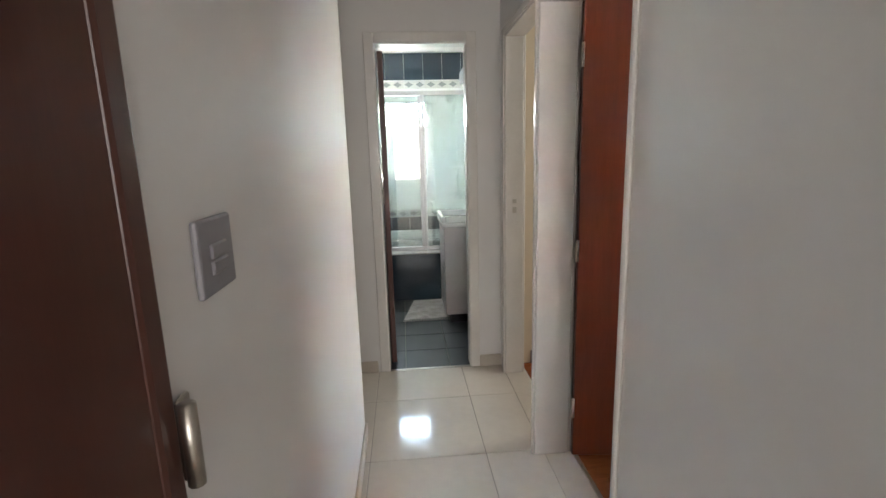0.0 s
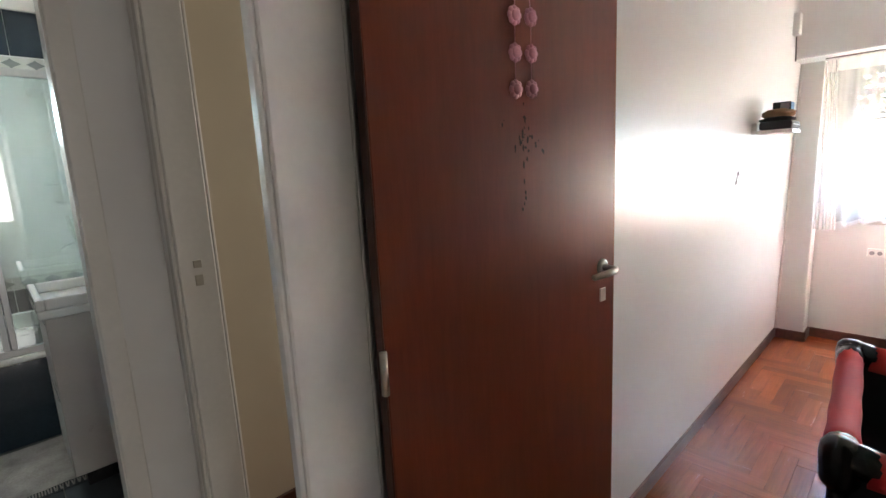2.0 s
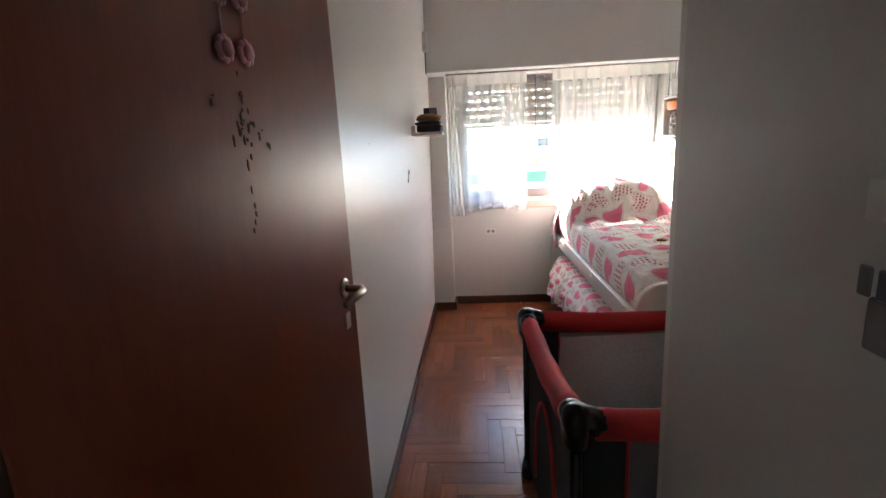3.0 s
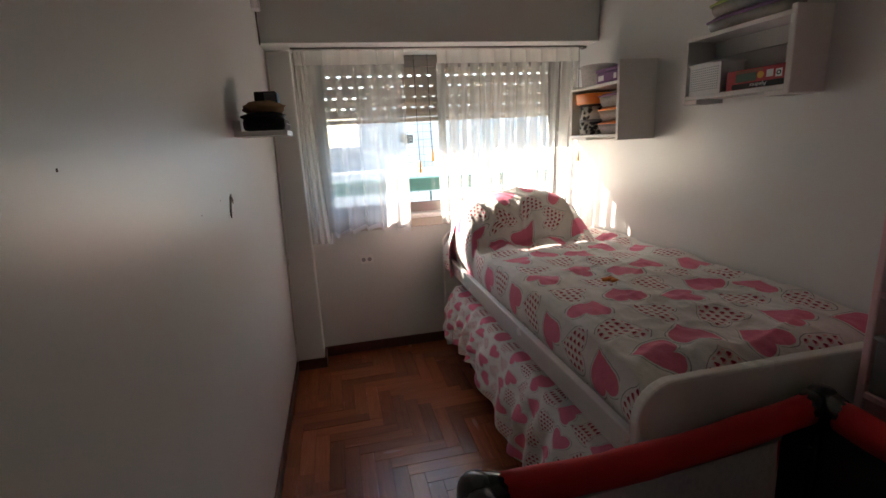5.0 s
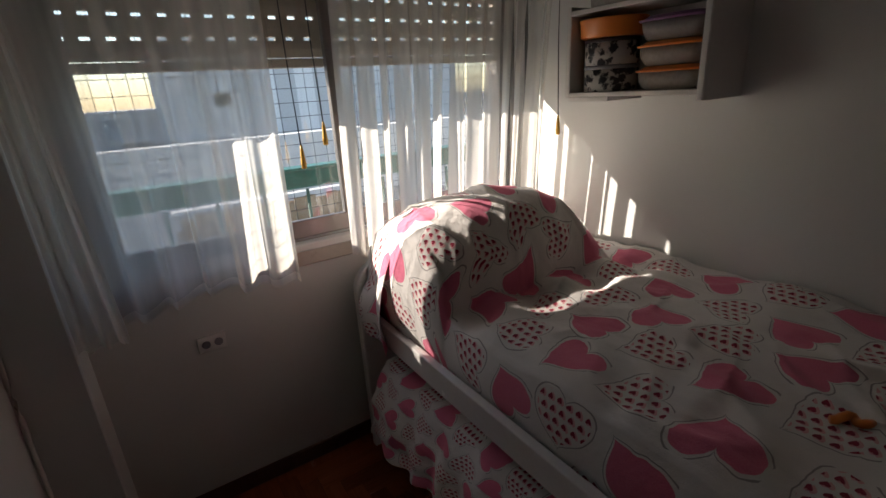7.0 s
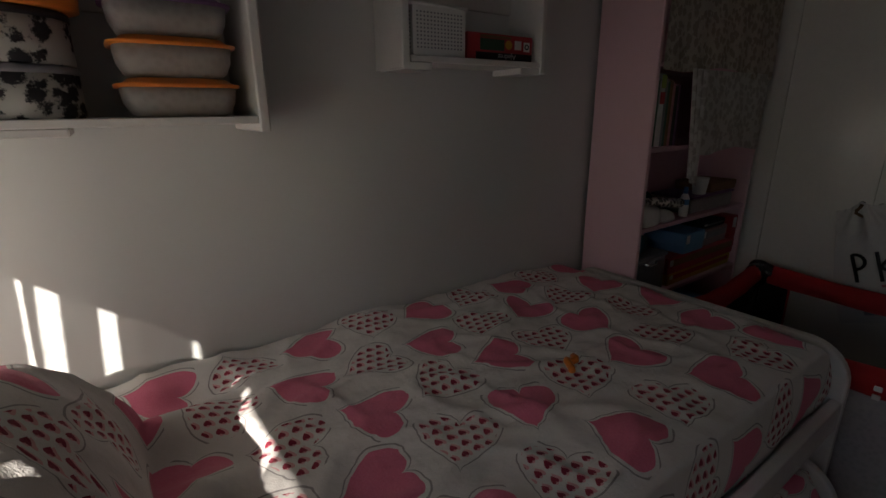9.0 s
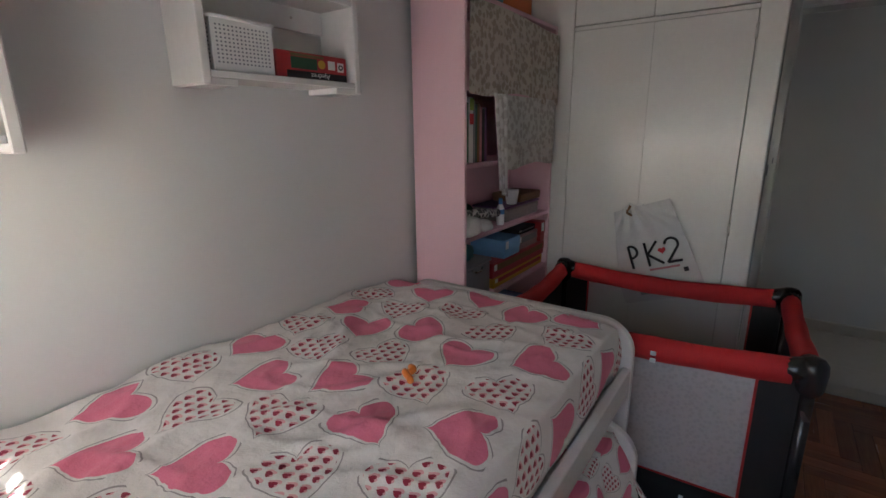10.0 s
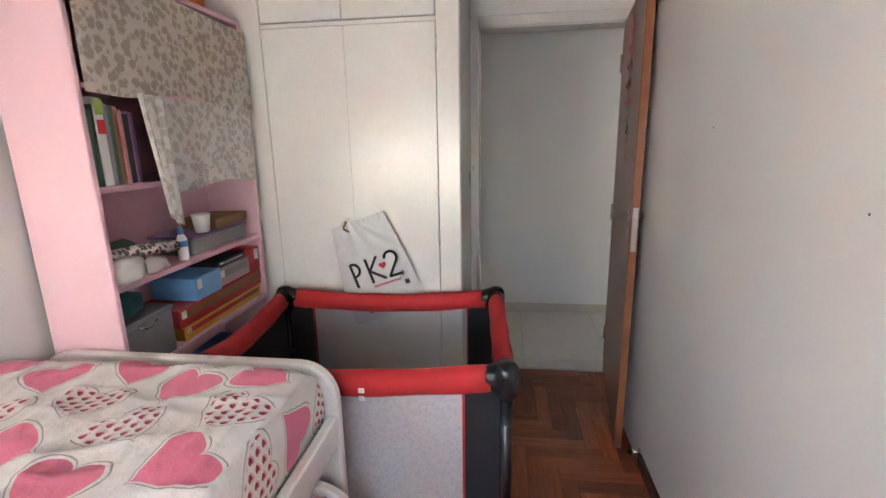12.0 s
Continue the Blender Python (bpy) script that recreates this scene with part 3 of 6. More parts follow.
def door_frame(name, axis, wall0, wall1, a, b, top, width, mat, label, inner=None):
    """Lining with architraves on both sides of a wall. axis: the way the wall runs."""
    root = thing(name, (0, 0, 0), label, "door frame", kind="structure")

    def put(part_name, u0, u1, z0, z1, w0, w1):
        bm = box(w0, w1, u0, u1, z0, z1, 0.004) if axis == "y" else box(u0, u1, w0, w1, z0, z1, 0.004)
        part(part_name, bm, mat, root)

    put("jamb", a - 0.03, a, 0, top, wall0, wall1)
    put("jamb", b, b + 0.03, 0, top, wall0, wall1)
    put("lintel", a - 0.03, b + 0.03, top, top + 0.03, wall0, wall1)
    outer = width
    for w0, w1, width in ((wall0 - 0.012, wall0, outer), (wall1, wall1 + 0.012, inner or outer)):
        put("architrave", a - width, a - 0.005, 0, top + width, w0, w1)
        put("architrave", b + 0.005, b + width, 0, top + width, w0, w1)
        put("architrave_top", a - 0.005, b + 0.005, top + 0.005, top + width, w0, w1)
    return root


def strike_plate(parent, x, y, z):
    part("strike_plate", box(x - 0.012, x + 0.012, y - 0.003, y + 0.002, z - 0.012, z + 0.012, 0.001), STEEL, parent, "worn steel strike plate")
    part("strike_plate", box(x - 0.012, x + 0.012, y - 0.003, y + 0.002, z - 0.07, z - 0.035, 0.001), STEEL, parent, "worn steel strike plate")


def rosette(parent, x, y, z, r):
    bm = bmesh.new()
    for k in range(8):
        a = 2 * math.pi * k / 8
        bmesh.ops.create_uvsphere(bm, u_segments=8, v_segments=5, radius=r * 0.42, matrix=Matrix.Translation((x + 0.62 * r * math.cos(a), y - 0.004, z + 0.62 * r * math.sin(a))) @ Matrix.Diagonal((1, 0.5, 1, 1)))
    bmesh.ops.create_uvsphere(bm, u_segments=10, v_segments=6, radius=r * 0.6, matrix=Matrix.Translation((x, y - 0.008, z)) @ Matrix.Diagonal((1, 0.6, 1, 1)))
    part("rosette", bm, ROSE, parent, "dusty pink flower ornament", True)


def lever(parent, x, y, z, out, way):
    """A lever handle on a leaf whose face is at y; out: +1 or -1 away from the face; way: along x."""
    h = part("handle", tube([(x, y, z), (x, y + out * 0.045, z), (x + way * 0.02, y + out * 0.055, z), (x + way * 0.11, y + out * 0.052, z - 0.004)], [0.009, 0.009, 0.010, 0.008], sides=10), STEEL, parent, "worn metal lever handle", True)
    part("rose", lathe([(0.024, 0), (0.024, 0.004), (0.018, 0.007)], (0, 0, 0), 16, m=Matrix.Translation((x, y, z)) @ Matrix.Rotation(radians(90 if out < 0 else -90), 4, "X")), STEEL, h)
    part("keyhole_plate", box(x - 0.014, x + 0.014, y + out * 0.003 - 0.002, y + out * 0.003 + 0.002, z - 0.10, z - 0.06, 0.002), STEEL, h)


def bedroom_door():
    root = thing("door_1", (2.34, 4.85, 0), "glossy reddish-brown wooden door standing open against the wall", "door", kind="structure")
    x0, x1, y0, y1 = 2.345, 3.115, 4.800, 4.832
    leaf = part("leaf", box(x0, x1, y0, y1, 0.012, 1.962, 0.002), DOORW, root)
    part("edge", box(x1, x1 + 0.006, y0 + 0.001, y1 - 0.001, 0.014, 1.96, 0.001), DOORE, root, "bare orange-brown edge wood")
    part("edge", box(x0 - 0.004, x0, y0 + 0.001, y1 - 0.001, 0.014, 1.96, 0.001), DARKDOOR, root)
    for z in (1.537, 1.615, 1.693, 1.769):
        rosette(root, 2.724, y0, z, 0.021)
        rosette(root, 2.776, y0, z + 0.003, 0.021)
    # the strings that the ornaments hang on, and the flower at their top
    for x in (2.724, 2.776):
        part("string", tube([(x, y0 - 0.003, 1.54), (x + 0.001, y0 - 0.003, 1.70), (2.75 + (x - 2.75) * 0.5, y0 - 0.003, 1.86)], 0.0011, sides=5), ROSE, root, "thin pink string", True)
    bm = bmesh.new()
    for k in range(8):
        a = 2 * math.pi * k / 8
        bmesh.ops.create_uvsphere(bm, u_segments=10, v_segments=6, radius=0.017, matrix=Matrix.Translation((2.75 + 0.032 * math.cos(a), y0 - 0.005, 1.865 + 0.032 * math.sin(a))) @ Matrix.Diagonal((1, 0.35, 1, 1)))
    part("flower", bm, ROSE, root, "scalloped pink flower ring", True)
    lever(root, 3.06, y0, 1.07, -1, -1)
    part("lock_plate", box(x1 + 0.0045, x1 + 0.0085, y0 + 0.006, y1 - 0.006, 0.93, 1.11, 0.001), STEEL, root, "worn steel lock plate on the edge")
    part("latch_bolt", box(x1 + 0.008, x1 + 0.018, y0 + 0.011, y1 - 0.011, 1.055, 1.075, 0.002), STEEL, root)
    for z in (0.25, 0.975, 1.76):
        part("hinge", tube([(2.338, 4.797, z - 0.045), (2.338, 4.797, z + 0.045)], 0.008, sides=10), STEEL, root, "small metal hinge", True)
    # flaked varnish below the ornaments
    rnd = random.Random(4)
    for k in range(46):
        if k < 18:
            cx, cz = 2.748 + rnd.gauss(0, 0.003) + 0.006 * math.sin(k), 1.485 - 0.013 * k
            w, h = rnd.uniform(0.001, 0.003), rnd.uniform(0.003, 0.010)
        else:
            cx, cz = 2.75 + rnd.gauss(0, 0.034), 1.43 + rnd.gauss(0, 0.022)
            w, h = rnd.uniform(0.0008, 0.0025), rnd.uniform(0.001, 0.006)
        if k < 18 and rnd.random() < 0.25:
            continue
        part("chip", board([(cx - w, cz), (cx - 0.3 * w, cz + h), (cx + w, cz + 0.4 * h), (cx + 0.6 * w, cz - h), (cx - 0.5 * w, cz - 0.7 * h)], "y", y0 - 0.0015, y0 + 0.001, 0), CHIP, leaf)
    lever(root, 3.06, y1, 1.07, 1, -1)
    turn = Matrix.Translation((x0, y1, 0)) @ Matrix.Rotation(radians(-7.4), 4, "Z") @ Matrix.Translation((-x0, -y1, 0))
    root.matrix_basis = turn @ Matrix.Translation(root.location)


def hall_doors():
    door_frame("door_frame_1", "y", HN, DX, DY0 + 0.018, DY1, 1.965, 0.024, TRIMW, "white painted door frame of the bedroom", 0.062)
    f2 = door_frame("door_frame_2", "y", HR, DX, 4.99, 5.68, 2.04, 0.045, TRIMW, "white painted door frame of the next room")
    strike_plate(f2, 2.275, 5.68, 1.11)
    door_frame("door_frame_3", "x", BW, 5.92, 1.48, 2.01, 2.035, 0.065, TRIMW, "white painted bathroom door frame")
    root = thing("door_2", (1.49, 5.94, 0), "dark brown bathroom door standing open inwards", "door", kind="structure")
    m = Matrix.Translation((1.487, 5.925, 0)) @ Matrix.Rotation(radians(97), 4, "Z")
    part("leaf", box(0, 0.60, -0.034, 0, 0.012, 2.02, 0.002, m=m), DARKDOOR, root)
    part("hinge", tube([(1.482, 5.922, 1.10), (1.482, 5.922, 1.19)], 0.008, sides=10), STEEL, root, "", True)
    root = thing("door_3", (1.385, 2.84, 0), "dark brown wooden door in the hall's wall", "door", kind="structure")
    part("leaf", box(HL - 0.04, HL + 0.002, 2.515, 3.34, 0.012, 2.04, 0.003), DARKDOOR, root)
    part("jamb", box(HL - 0.12, HL + 0.006, 3.33, 3.372, 0, 2.08, 0.008, 2), DARKDOOR, root)
    part("jamb", box(HL - 0.12, HL + 0.006, 2.485, 2.525, 0, 2.08, 0.008, 2), DARKDOOR, root)
    part("lintel", box(HL - 0.12, HL + 0.006, 2.485, 3.372, 2.04, 2.085, 0.006), DARKDOOR, root)
    for z in (1.10, 1.86):
        h = part("hinge", tube([(HL + 0.018, 3.366, z - 0.045), (HL + 0.018, 3.366, z + 0.045)], 0.009, sides=10), STEEL, root, "grey metal hinge", True)
        part("hinge_leaf", box(HL + 0.002, HL + 0.008, 3.369, 3.396, z - 0.045, z + 0.045, 0.002), STEEL, h)


def wall_plates():
    sw = thing("light_switch", (HL, 3.53, 1.27), "grey plastic light switch plate with two rockers", "light switch")
    part("plate", box(HL, HL + 0.009, 3.458, 3.565, 1.222, 1.316, 0.004, 2), SWITCH, sw)
    for z in (1.275, 1.255):
        part("rocker", box(HL + 0.008, HL + 0.013, 3.486, 3.535, z - 0.009, z + 0.009, 0.002), SWITCH, sw)
    sw = thing("light_switch", (2.50, DY0 - 0.028, 1.23), "old grey switch plate on the lumpy wall", "light switch")
    part("plate", box(2.43, 2.48, DY0 - 0.028, DY0 - 0.021, 1.16, 1.215, 0.003), SWITCH, sw)
    for x in (2.444, 2.466):
        part("rocker", box(x - 0.008, x + 0.008, DY0 - 0.009, DY0 - 0.005, 1.22, 1.25, 0.002), SWITCH, sw)
    hk = thing("wall_patch", (2.47, DY0 - 0.028, 1.31), "small white plaster patch with a nail", "wall patch")
    part("patch", box(2.46, 2.485, DY0 - 0.016, DY0 - 0.012, 1.29, 1.33, 0.002), WPLAST, hk)
    ou = thing("outlet", (WX, 4.275, 0.66), "white two-socket wall outlet", "outlet")
    part("plate", box(WX - 0.011, WX, 4.23, 4.32, 0.63, 0.69, 0.004, 2), WPLAST, ou)
    for y in (4.255, 4.295):
        part("socket", lathe([(0.014, 0), (0.014, 0.002), (0.012, 0.003)], (0, 0, 0), 14, m=Matrix.Translation((WX - 0.011, y, 0.66)) @ Matrix.Rotation(radians(-90), 4, "Y")), SWITCH, ou)
    bx = thing("junction_box", (5.60, left_wall(2.14), 2.14), "white plastic junction box with a short dark cable", "junction box")
    part("cover", box(5.565, 5.635, left_wall(2.14) - 0.035, left_wall(2.14) + 0.004, 2.08, 2.21, 0.006, 2), WPLAST, bx)
    part("cable", tube([(5.63, left_wall(2.08) - 0.012, 2.08), (5.652, left_wall(2.05) - 0.01, 2.05), (5.69, left_wall(1.99) - 0.008, 1.99), (5.70, left_wall(1.94) - 0.008, 1.94)], 0.004, sides=6), CORD, bx, "", True)
    cb = thing("cable_cover", (5.905, LW - 0.02, 0), "thin white cable running down the corner", "cable")
    part("cable", tube([(5.912, left_wall(0.07 + z * 0.048) - 0.012 + 0.003 * wobble(0, z * 0.37), 0.07 + z * 0.048) for z in range(40)], 0.0065, sides=6), TRIMW, cb, "", True)
    # old screw holes, tape and chips on the left wall
    for k, (x, z, r) in enumerate(((4.25, 1.267, 0.005), (4.46, 1.281, 0.004), (5.19, 1.092, 0.005), (3.657, 1.41, 0.005), (5.69, 1.065, 0.006))):
        solo("wall_hole", lathe([(r * 0.6, 0), (r * 0.55, 0.0014), (r * 0.4, 0.0016)], (0, 0, 0), 9, m=Matrix.Translation((x, left_wall(z) + 0.0003, z)) @ Matrix.Rotation(radians(90), 4, "X")), CHIP, "small dark screw hole in the painted wall", "wall hole", "old screw holes")
    wy = left_wall(1.24)
    torn = thing("peeled_paint", (4.60, wy, 1.25), "torn flap of peeled white paint with bare plaster", "paint patch")
    part("flap", board([(4.572, 1.232), (4.590, 1.226), (4.618, 1.246), (4.622, 1.272), (4.606, 1.284), (4.588, 1.278), (4.580, 1.252)], "y", wy - 0.006, wy, 0), WPLAST, torn)
    part("bare_spot", board([(4.590, 1.262), (4.602, 1.254), (4.606, 1.266), (4.596, 1.278), (4.588, 1.274)], "y", wy - 0.0075, wy - 0.006, 0), CHIP, torn, "dark bare spot")
    part("bare_spot", board([(4.566, 1.222), (4.576, 1.212), (4.582, 1.222), (4.574, 1.238)], "y", wy - 0.003, wy + 0.001, 0), CHIP, torn, "dark bare spot")


# ---------- window ----------


def window_unit():
    root = thing("window_1", (6.13, 3.69, 0.94), "wide aluminium sliding window behind sheer curtains", "window", kind="structure")
    y0, y1, z0, z1 = 2.855, 4.52, 0.92, BZ
    for n, a in (("window_frame", (6.10, 6.165, y0, y1, z0, z0 + 0.035)), ("window_frame", (6.10, 6.165, y0, y1, z1 - 0.03, z1)), ("window_frame", (6.10, 6.165, y0, y0 + 0.03, z0 + 0.035, z1 - 0.03)), ("window_frame", (6.10, 6.165, y1 - 0.03, y1, z0 + 0.035, z1 - 0.03))):
        part(n, box(*a, 0.003), ALUB, root)
    part("window_sill", box(6.055, 6.10, y0 - 0.005, y1 + 0.005, 0.915, 0.945, 0.004), WPLAST, root, "white window sill")
    part("apron", box(6.075, WX, y0 + 0.03, y1 - 0.03, 0.855, 0.914, 0.003), SKIRTH, root, "dull brown panel under the sill")
    for a, b, x in ((2.885, 3.72, 6.132), (3.68, 4.49, 6.11)):
        s = part("sash", box(x - 0.011, x + 0.011, a, b, 0.955, 1.02, 0.002), ALUB, root)
        part("rail", box(x - 0.011, x + 0.011, a, b, 1.88, 1.92, 0.002), ALUB, s)
        for y in (a, b - 0.045):
            part("stile", box(x - 0.011, x + 0.011, y, y + 0.045, 1.02, 1.88, 0.002), ALUB, s)
        p = part("pane", box(x - 0.002, x + 0.002, a + 0.045, b - 0.045, 1.02, 1.88), PANE, s)
        p.visible_shadow = False
    part("track", box(6.098, 6.10, y0, y1, 0.946, 0.954), ALU, root)


def roller_shutter():
    root = thing("roller_shutter", (6.185, 3.69, 1.545), "half-lowered beige roller shutter with rows of light slits", "roller shutter")
    y0, y1 = 2.87, 4.505
    part("bottom_bar", box(6.175, 6.193, y0, y1, 1.545, 1.575, 0.003), SHUT, root)
    for k in range(7):
        a, b = 1.5795 + k * 0.066, 1.5795 + k * 0.066 + 0.054
        cuts = [(6.171, a), (6.195, a), (6.198, a + 0.02), (6.198, b - 0.02), (6.195, b), (6.171, b), (6.168, (a + b) / 2)]
        part("slat", board([(p[0], p[1]) for p in cuts], "y", y0, y1, 0), SHUT, root)
    # tabs that leave rows of slits between the slats
    for k in range(7):
        bm = bmesh.new()
        y = y0
        rnd = random.Random(k)
        lo = 1.5795 + k * 0.066 + 0.054 - 0.0005
        while y < y1:
            w = rnd.choice((0.034, 0.038, 0.042))
            box(6.176, 6.190, y, min(y + w, y1), lo, lo + 0.013, bm=bm)
            y += w + 0.026
        tagged(part("slat_joint", bm, SHUT, root), kind="stuff")
    # strips added outside to cut the sun's side edge on the curtain
    for a, b in ((4.507, 4.555), (2.82, 2.867)):
        part("sun_edge_strip", box(6.212, 6.287, a, b, 0.90, 2.0, 0.002), ALUB, root)


def curtain(name, ya, yb, xa, seed, label, cloth_mat):
    """A sheer panel with a pleated heading, slightly swaying folds and a ragged hem line."""
    root = thing(name, (xa, (ya + yb) / 2, 2.0), label, "curtain", "window curtains")
    rnd = random.Random(seed)
    ph = [rnd.uniform(0, 6.28) for _ in range(6)]
    wide = abs(yb - ya)
    n = int(wide * 260)

    def fold(s, t):
        k = wide * s
        grow = 0.35 + 0.65 * min(1, t * 1.6)
        return grow * (0.016 * math.sin(k * 62 + ph[0] + 0.5 * math.sin(k * 9 + ph[1])) + 0.011 * math.sin(k * 31 + ph[2] + 1.2 * t) + 0.006 * math.sin(k * 113 + ph[3] + 0.8 * math.sin(k * 17)) + 0.002 * math.sin(k * 205 + ph[4] + math.sin(k * 23 + t)))

    def cloth(s, t):
        bottom = 0.865 + 0.02 * math.sin(s * 7 + ph[4]) + 0.008 * math.sin(s * 41 + ph[5])
        z = 1.868 + (bottom - 1.868) * t
        y = ya + (yb - ya) * s + 0.012 * math.sin(s * 40 + ph[3]) * t
        return (xa + 0.095 * t ** 0.8 + fold(s, t), y, z)

    part("panel", sheet(cloth, n, 26), cloth_mat, root)

    def head(s, t):
        k = wide * s
        pleat = abs(math.sin(k * 31 + ph[0])) ** 0.6
        return (xa - 0.006 - 0.016 * pleat * (0.6 + 0.4 * t), ya + (yb - ya) * s, 1.94 - 0.08 * t)

    part("heading", sheet(head, n, 5), CURTD, root, "pleated opaque heading")

    def hem(s, t):
        a = Vector(cloth(s, 1 - 0.028 * (1 - t)))
        return (a.x - 0.002, a.y, a.z)

    part("hem", sheet(hem, n, 1), CURTD, root)
    return root


def curtain_things():
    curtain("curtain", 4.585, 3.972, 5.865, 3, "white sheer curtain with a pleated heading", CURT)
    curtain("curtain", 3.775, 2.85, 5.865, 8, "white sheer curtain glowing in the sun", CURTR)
    # narrow side drop gathered against the column
    root = thing("side_curtain", (5.83, 4.56, 1.95), "narrow gathered curtain drop beside the window", "curtain", "window curtains")

    def drop(s, t):
        return (5.865 + 0.02 * math.sin(s * 19) + 0.03 * t, 4.60 - 0.10 * s * (0.6 + 0.6 * t), 1.93 - 1.10 * t)

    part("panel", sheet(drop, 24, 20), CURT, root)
    rail = thing("curtain_rail", (5.80, 3.71, 1.94), "thin white curtain rail under the beam", "curtain rail")
    part("rail", box(5.845, 5.875, 2.83, 4.60, 1.938, BZ, 0.002), TRIMW, rail)
    part("rail_lip", box(5.830, 5.840, 2.83, 4.60, 1.942, BZ, 0.002), ALUB, rail)
    part("end_cap", box(5.836, 5.88, 2.81, 2.83, 1.934, BZ, 0.002), ALUB, rail)
    for k, (x, y, z0, z1) in enumerate(((6.02, 3.885, 1.88, 1.29), (6.015, 3.80, 1.88, 1.36), (5.83, 2.865, 1.88, 1.31))):
        c = thing("pull_cord", (x, y, z1), "grey pull cord with a yellow wooden tassel", "pull cord", "pull cords")
        part("cord", tube([(x, y, z0 + 0.06), (x + 0.003, y, (z0 + z1) / 2), (x, y - 0.004, z1)], 0.0022, sides=6), CORD, c, "", True)
        part("tassel", lathe([(0.003, 0.075), (0.006, 0.06), (0.009, 0.02), (0.0105, 0.012), (0.0085, 0.010), (0.0095, 0.0), (0.006, -0.003)], (x, y - 0.004, z1 - 0.07), 12), YELLOW, c, "yellow tapered tassel", True)
    st = thing("shutter_strap", (6.05, 2.825, 1.2), "dark shutter strap beside the window", "strap")
    part("strap", box(6.055, 6.058, 2.816, 2.834, 0.95, BZ), CORD, st)
    part("winder", box(6.025, 6.055, 2.81, 2.84, 1.16, 1.23, 0.004), WPLAST, st)


# ---------- bedroom things ----------


def rounded_board(y0, y1, z0, z1, r, both=False):
    """Outline of an end board with one or both upper corners rounded."""
    pts = [(y0, z0), (y1, z0)]
    pts += [(y1 - r + r * math.cos(a), z1 - r + r * math.sin(a)) for a in [k * math.pi / 16 for k in range(9)]]
    if both:
        pts += [(y0 + r + r * math.cos(a), z1 - r + r * math.sin(a)) for a in [math.pi / 2 + k * math.pi / 16 for k in range(9)]]
    else:
        pts += [(y0, z1)]
    return pts


def bed():
    root = thing("bed", (4.85, 3.2, 0), "white-painted wooden single bed with rounded end boards", "bed")
    part("footboard", board(rounded_board(2.81, 3.742, 0.0, 0.80, 0.11, True), "x", 3.902, 3.938, 0.008), BEDW, root)
    part("headboard", board(rounded_board(2.81, 3.765, 0.0, 0.84, 0.11, True), "x", 5.985, 6.025, 0.008), BEDW, root)
    part("side_rail", box(3.938, 5.985, 3.712, 3.740, 0.56, 0.648, 0.005, 2), BEDW, root)
    part("side_rail", box(3.938, 5.985, 2.82, 2.845, 0.56, 0.648, 0.005), BEDW, root)
    part("slat_base", box(3.945, 5.98, 2.85, 3.707, 0.55, 0.575), BEDW, root)
    solo("mattress", box(3.95, 5.975, 2.855, 3.675, 0.577, 0.772, 0.05, 3), MATT, "plain mattress under the printed bedspread", "mattress")


def pillow_lift(x, y):
    a = max(0.0, 1 - abs((x - 5.74) / 0.272) ** 2.6)
    b = max(0.0, 1 - abs((y - 3.37) / 0.43) ** 3.2)
    return 0.285 * (a ** 0.7) * (b ** 0.6)


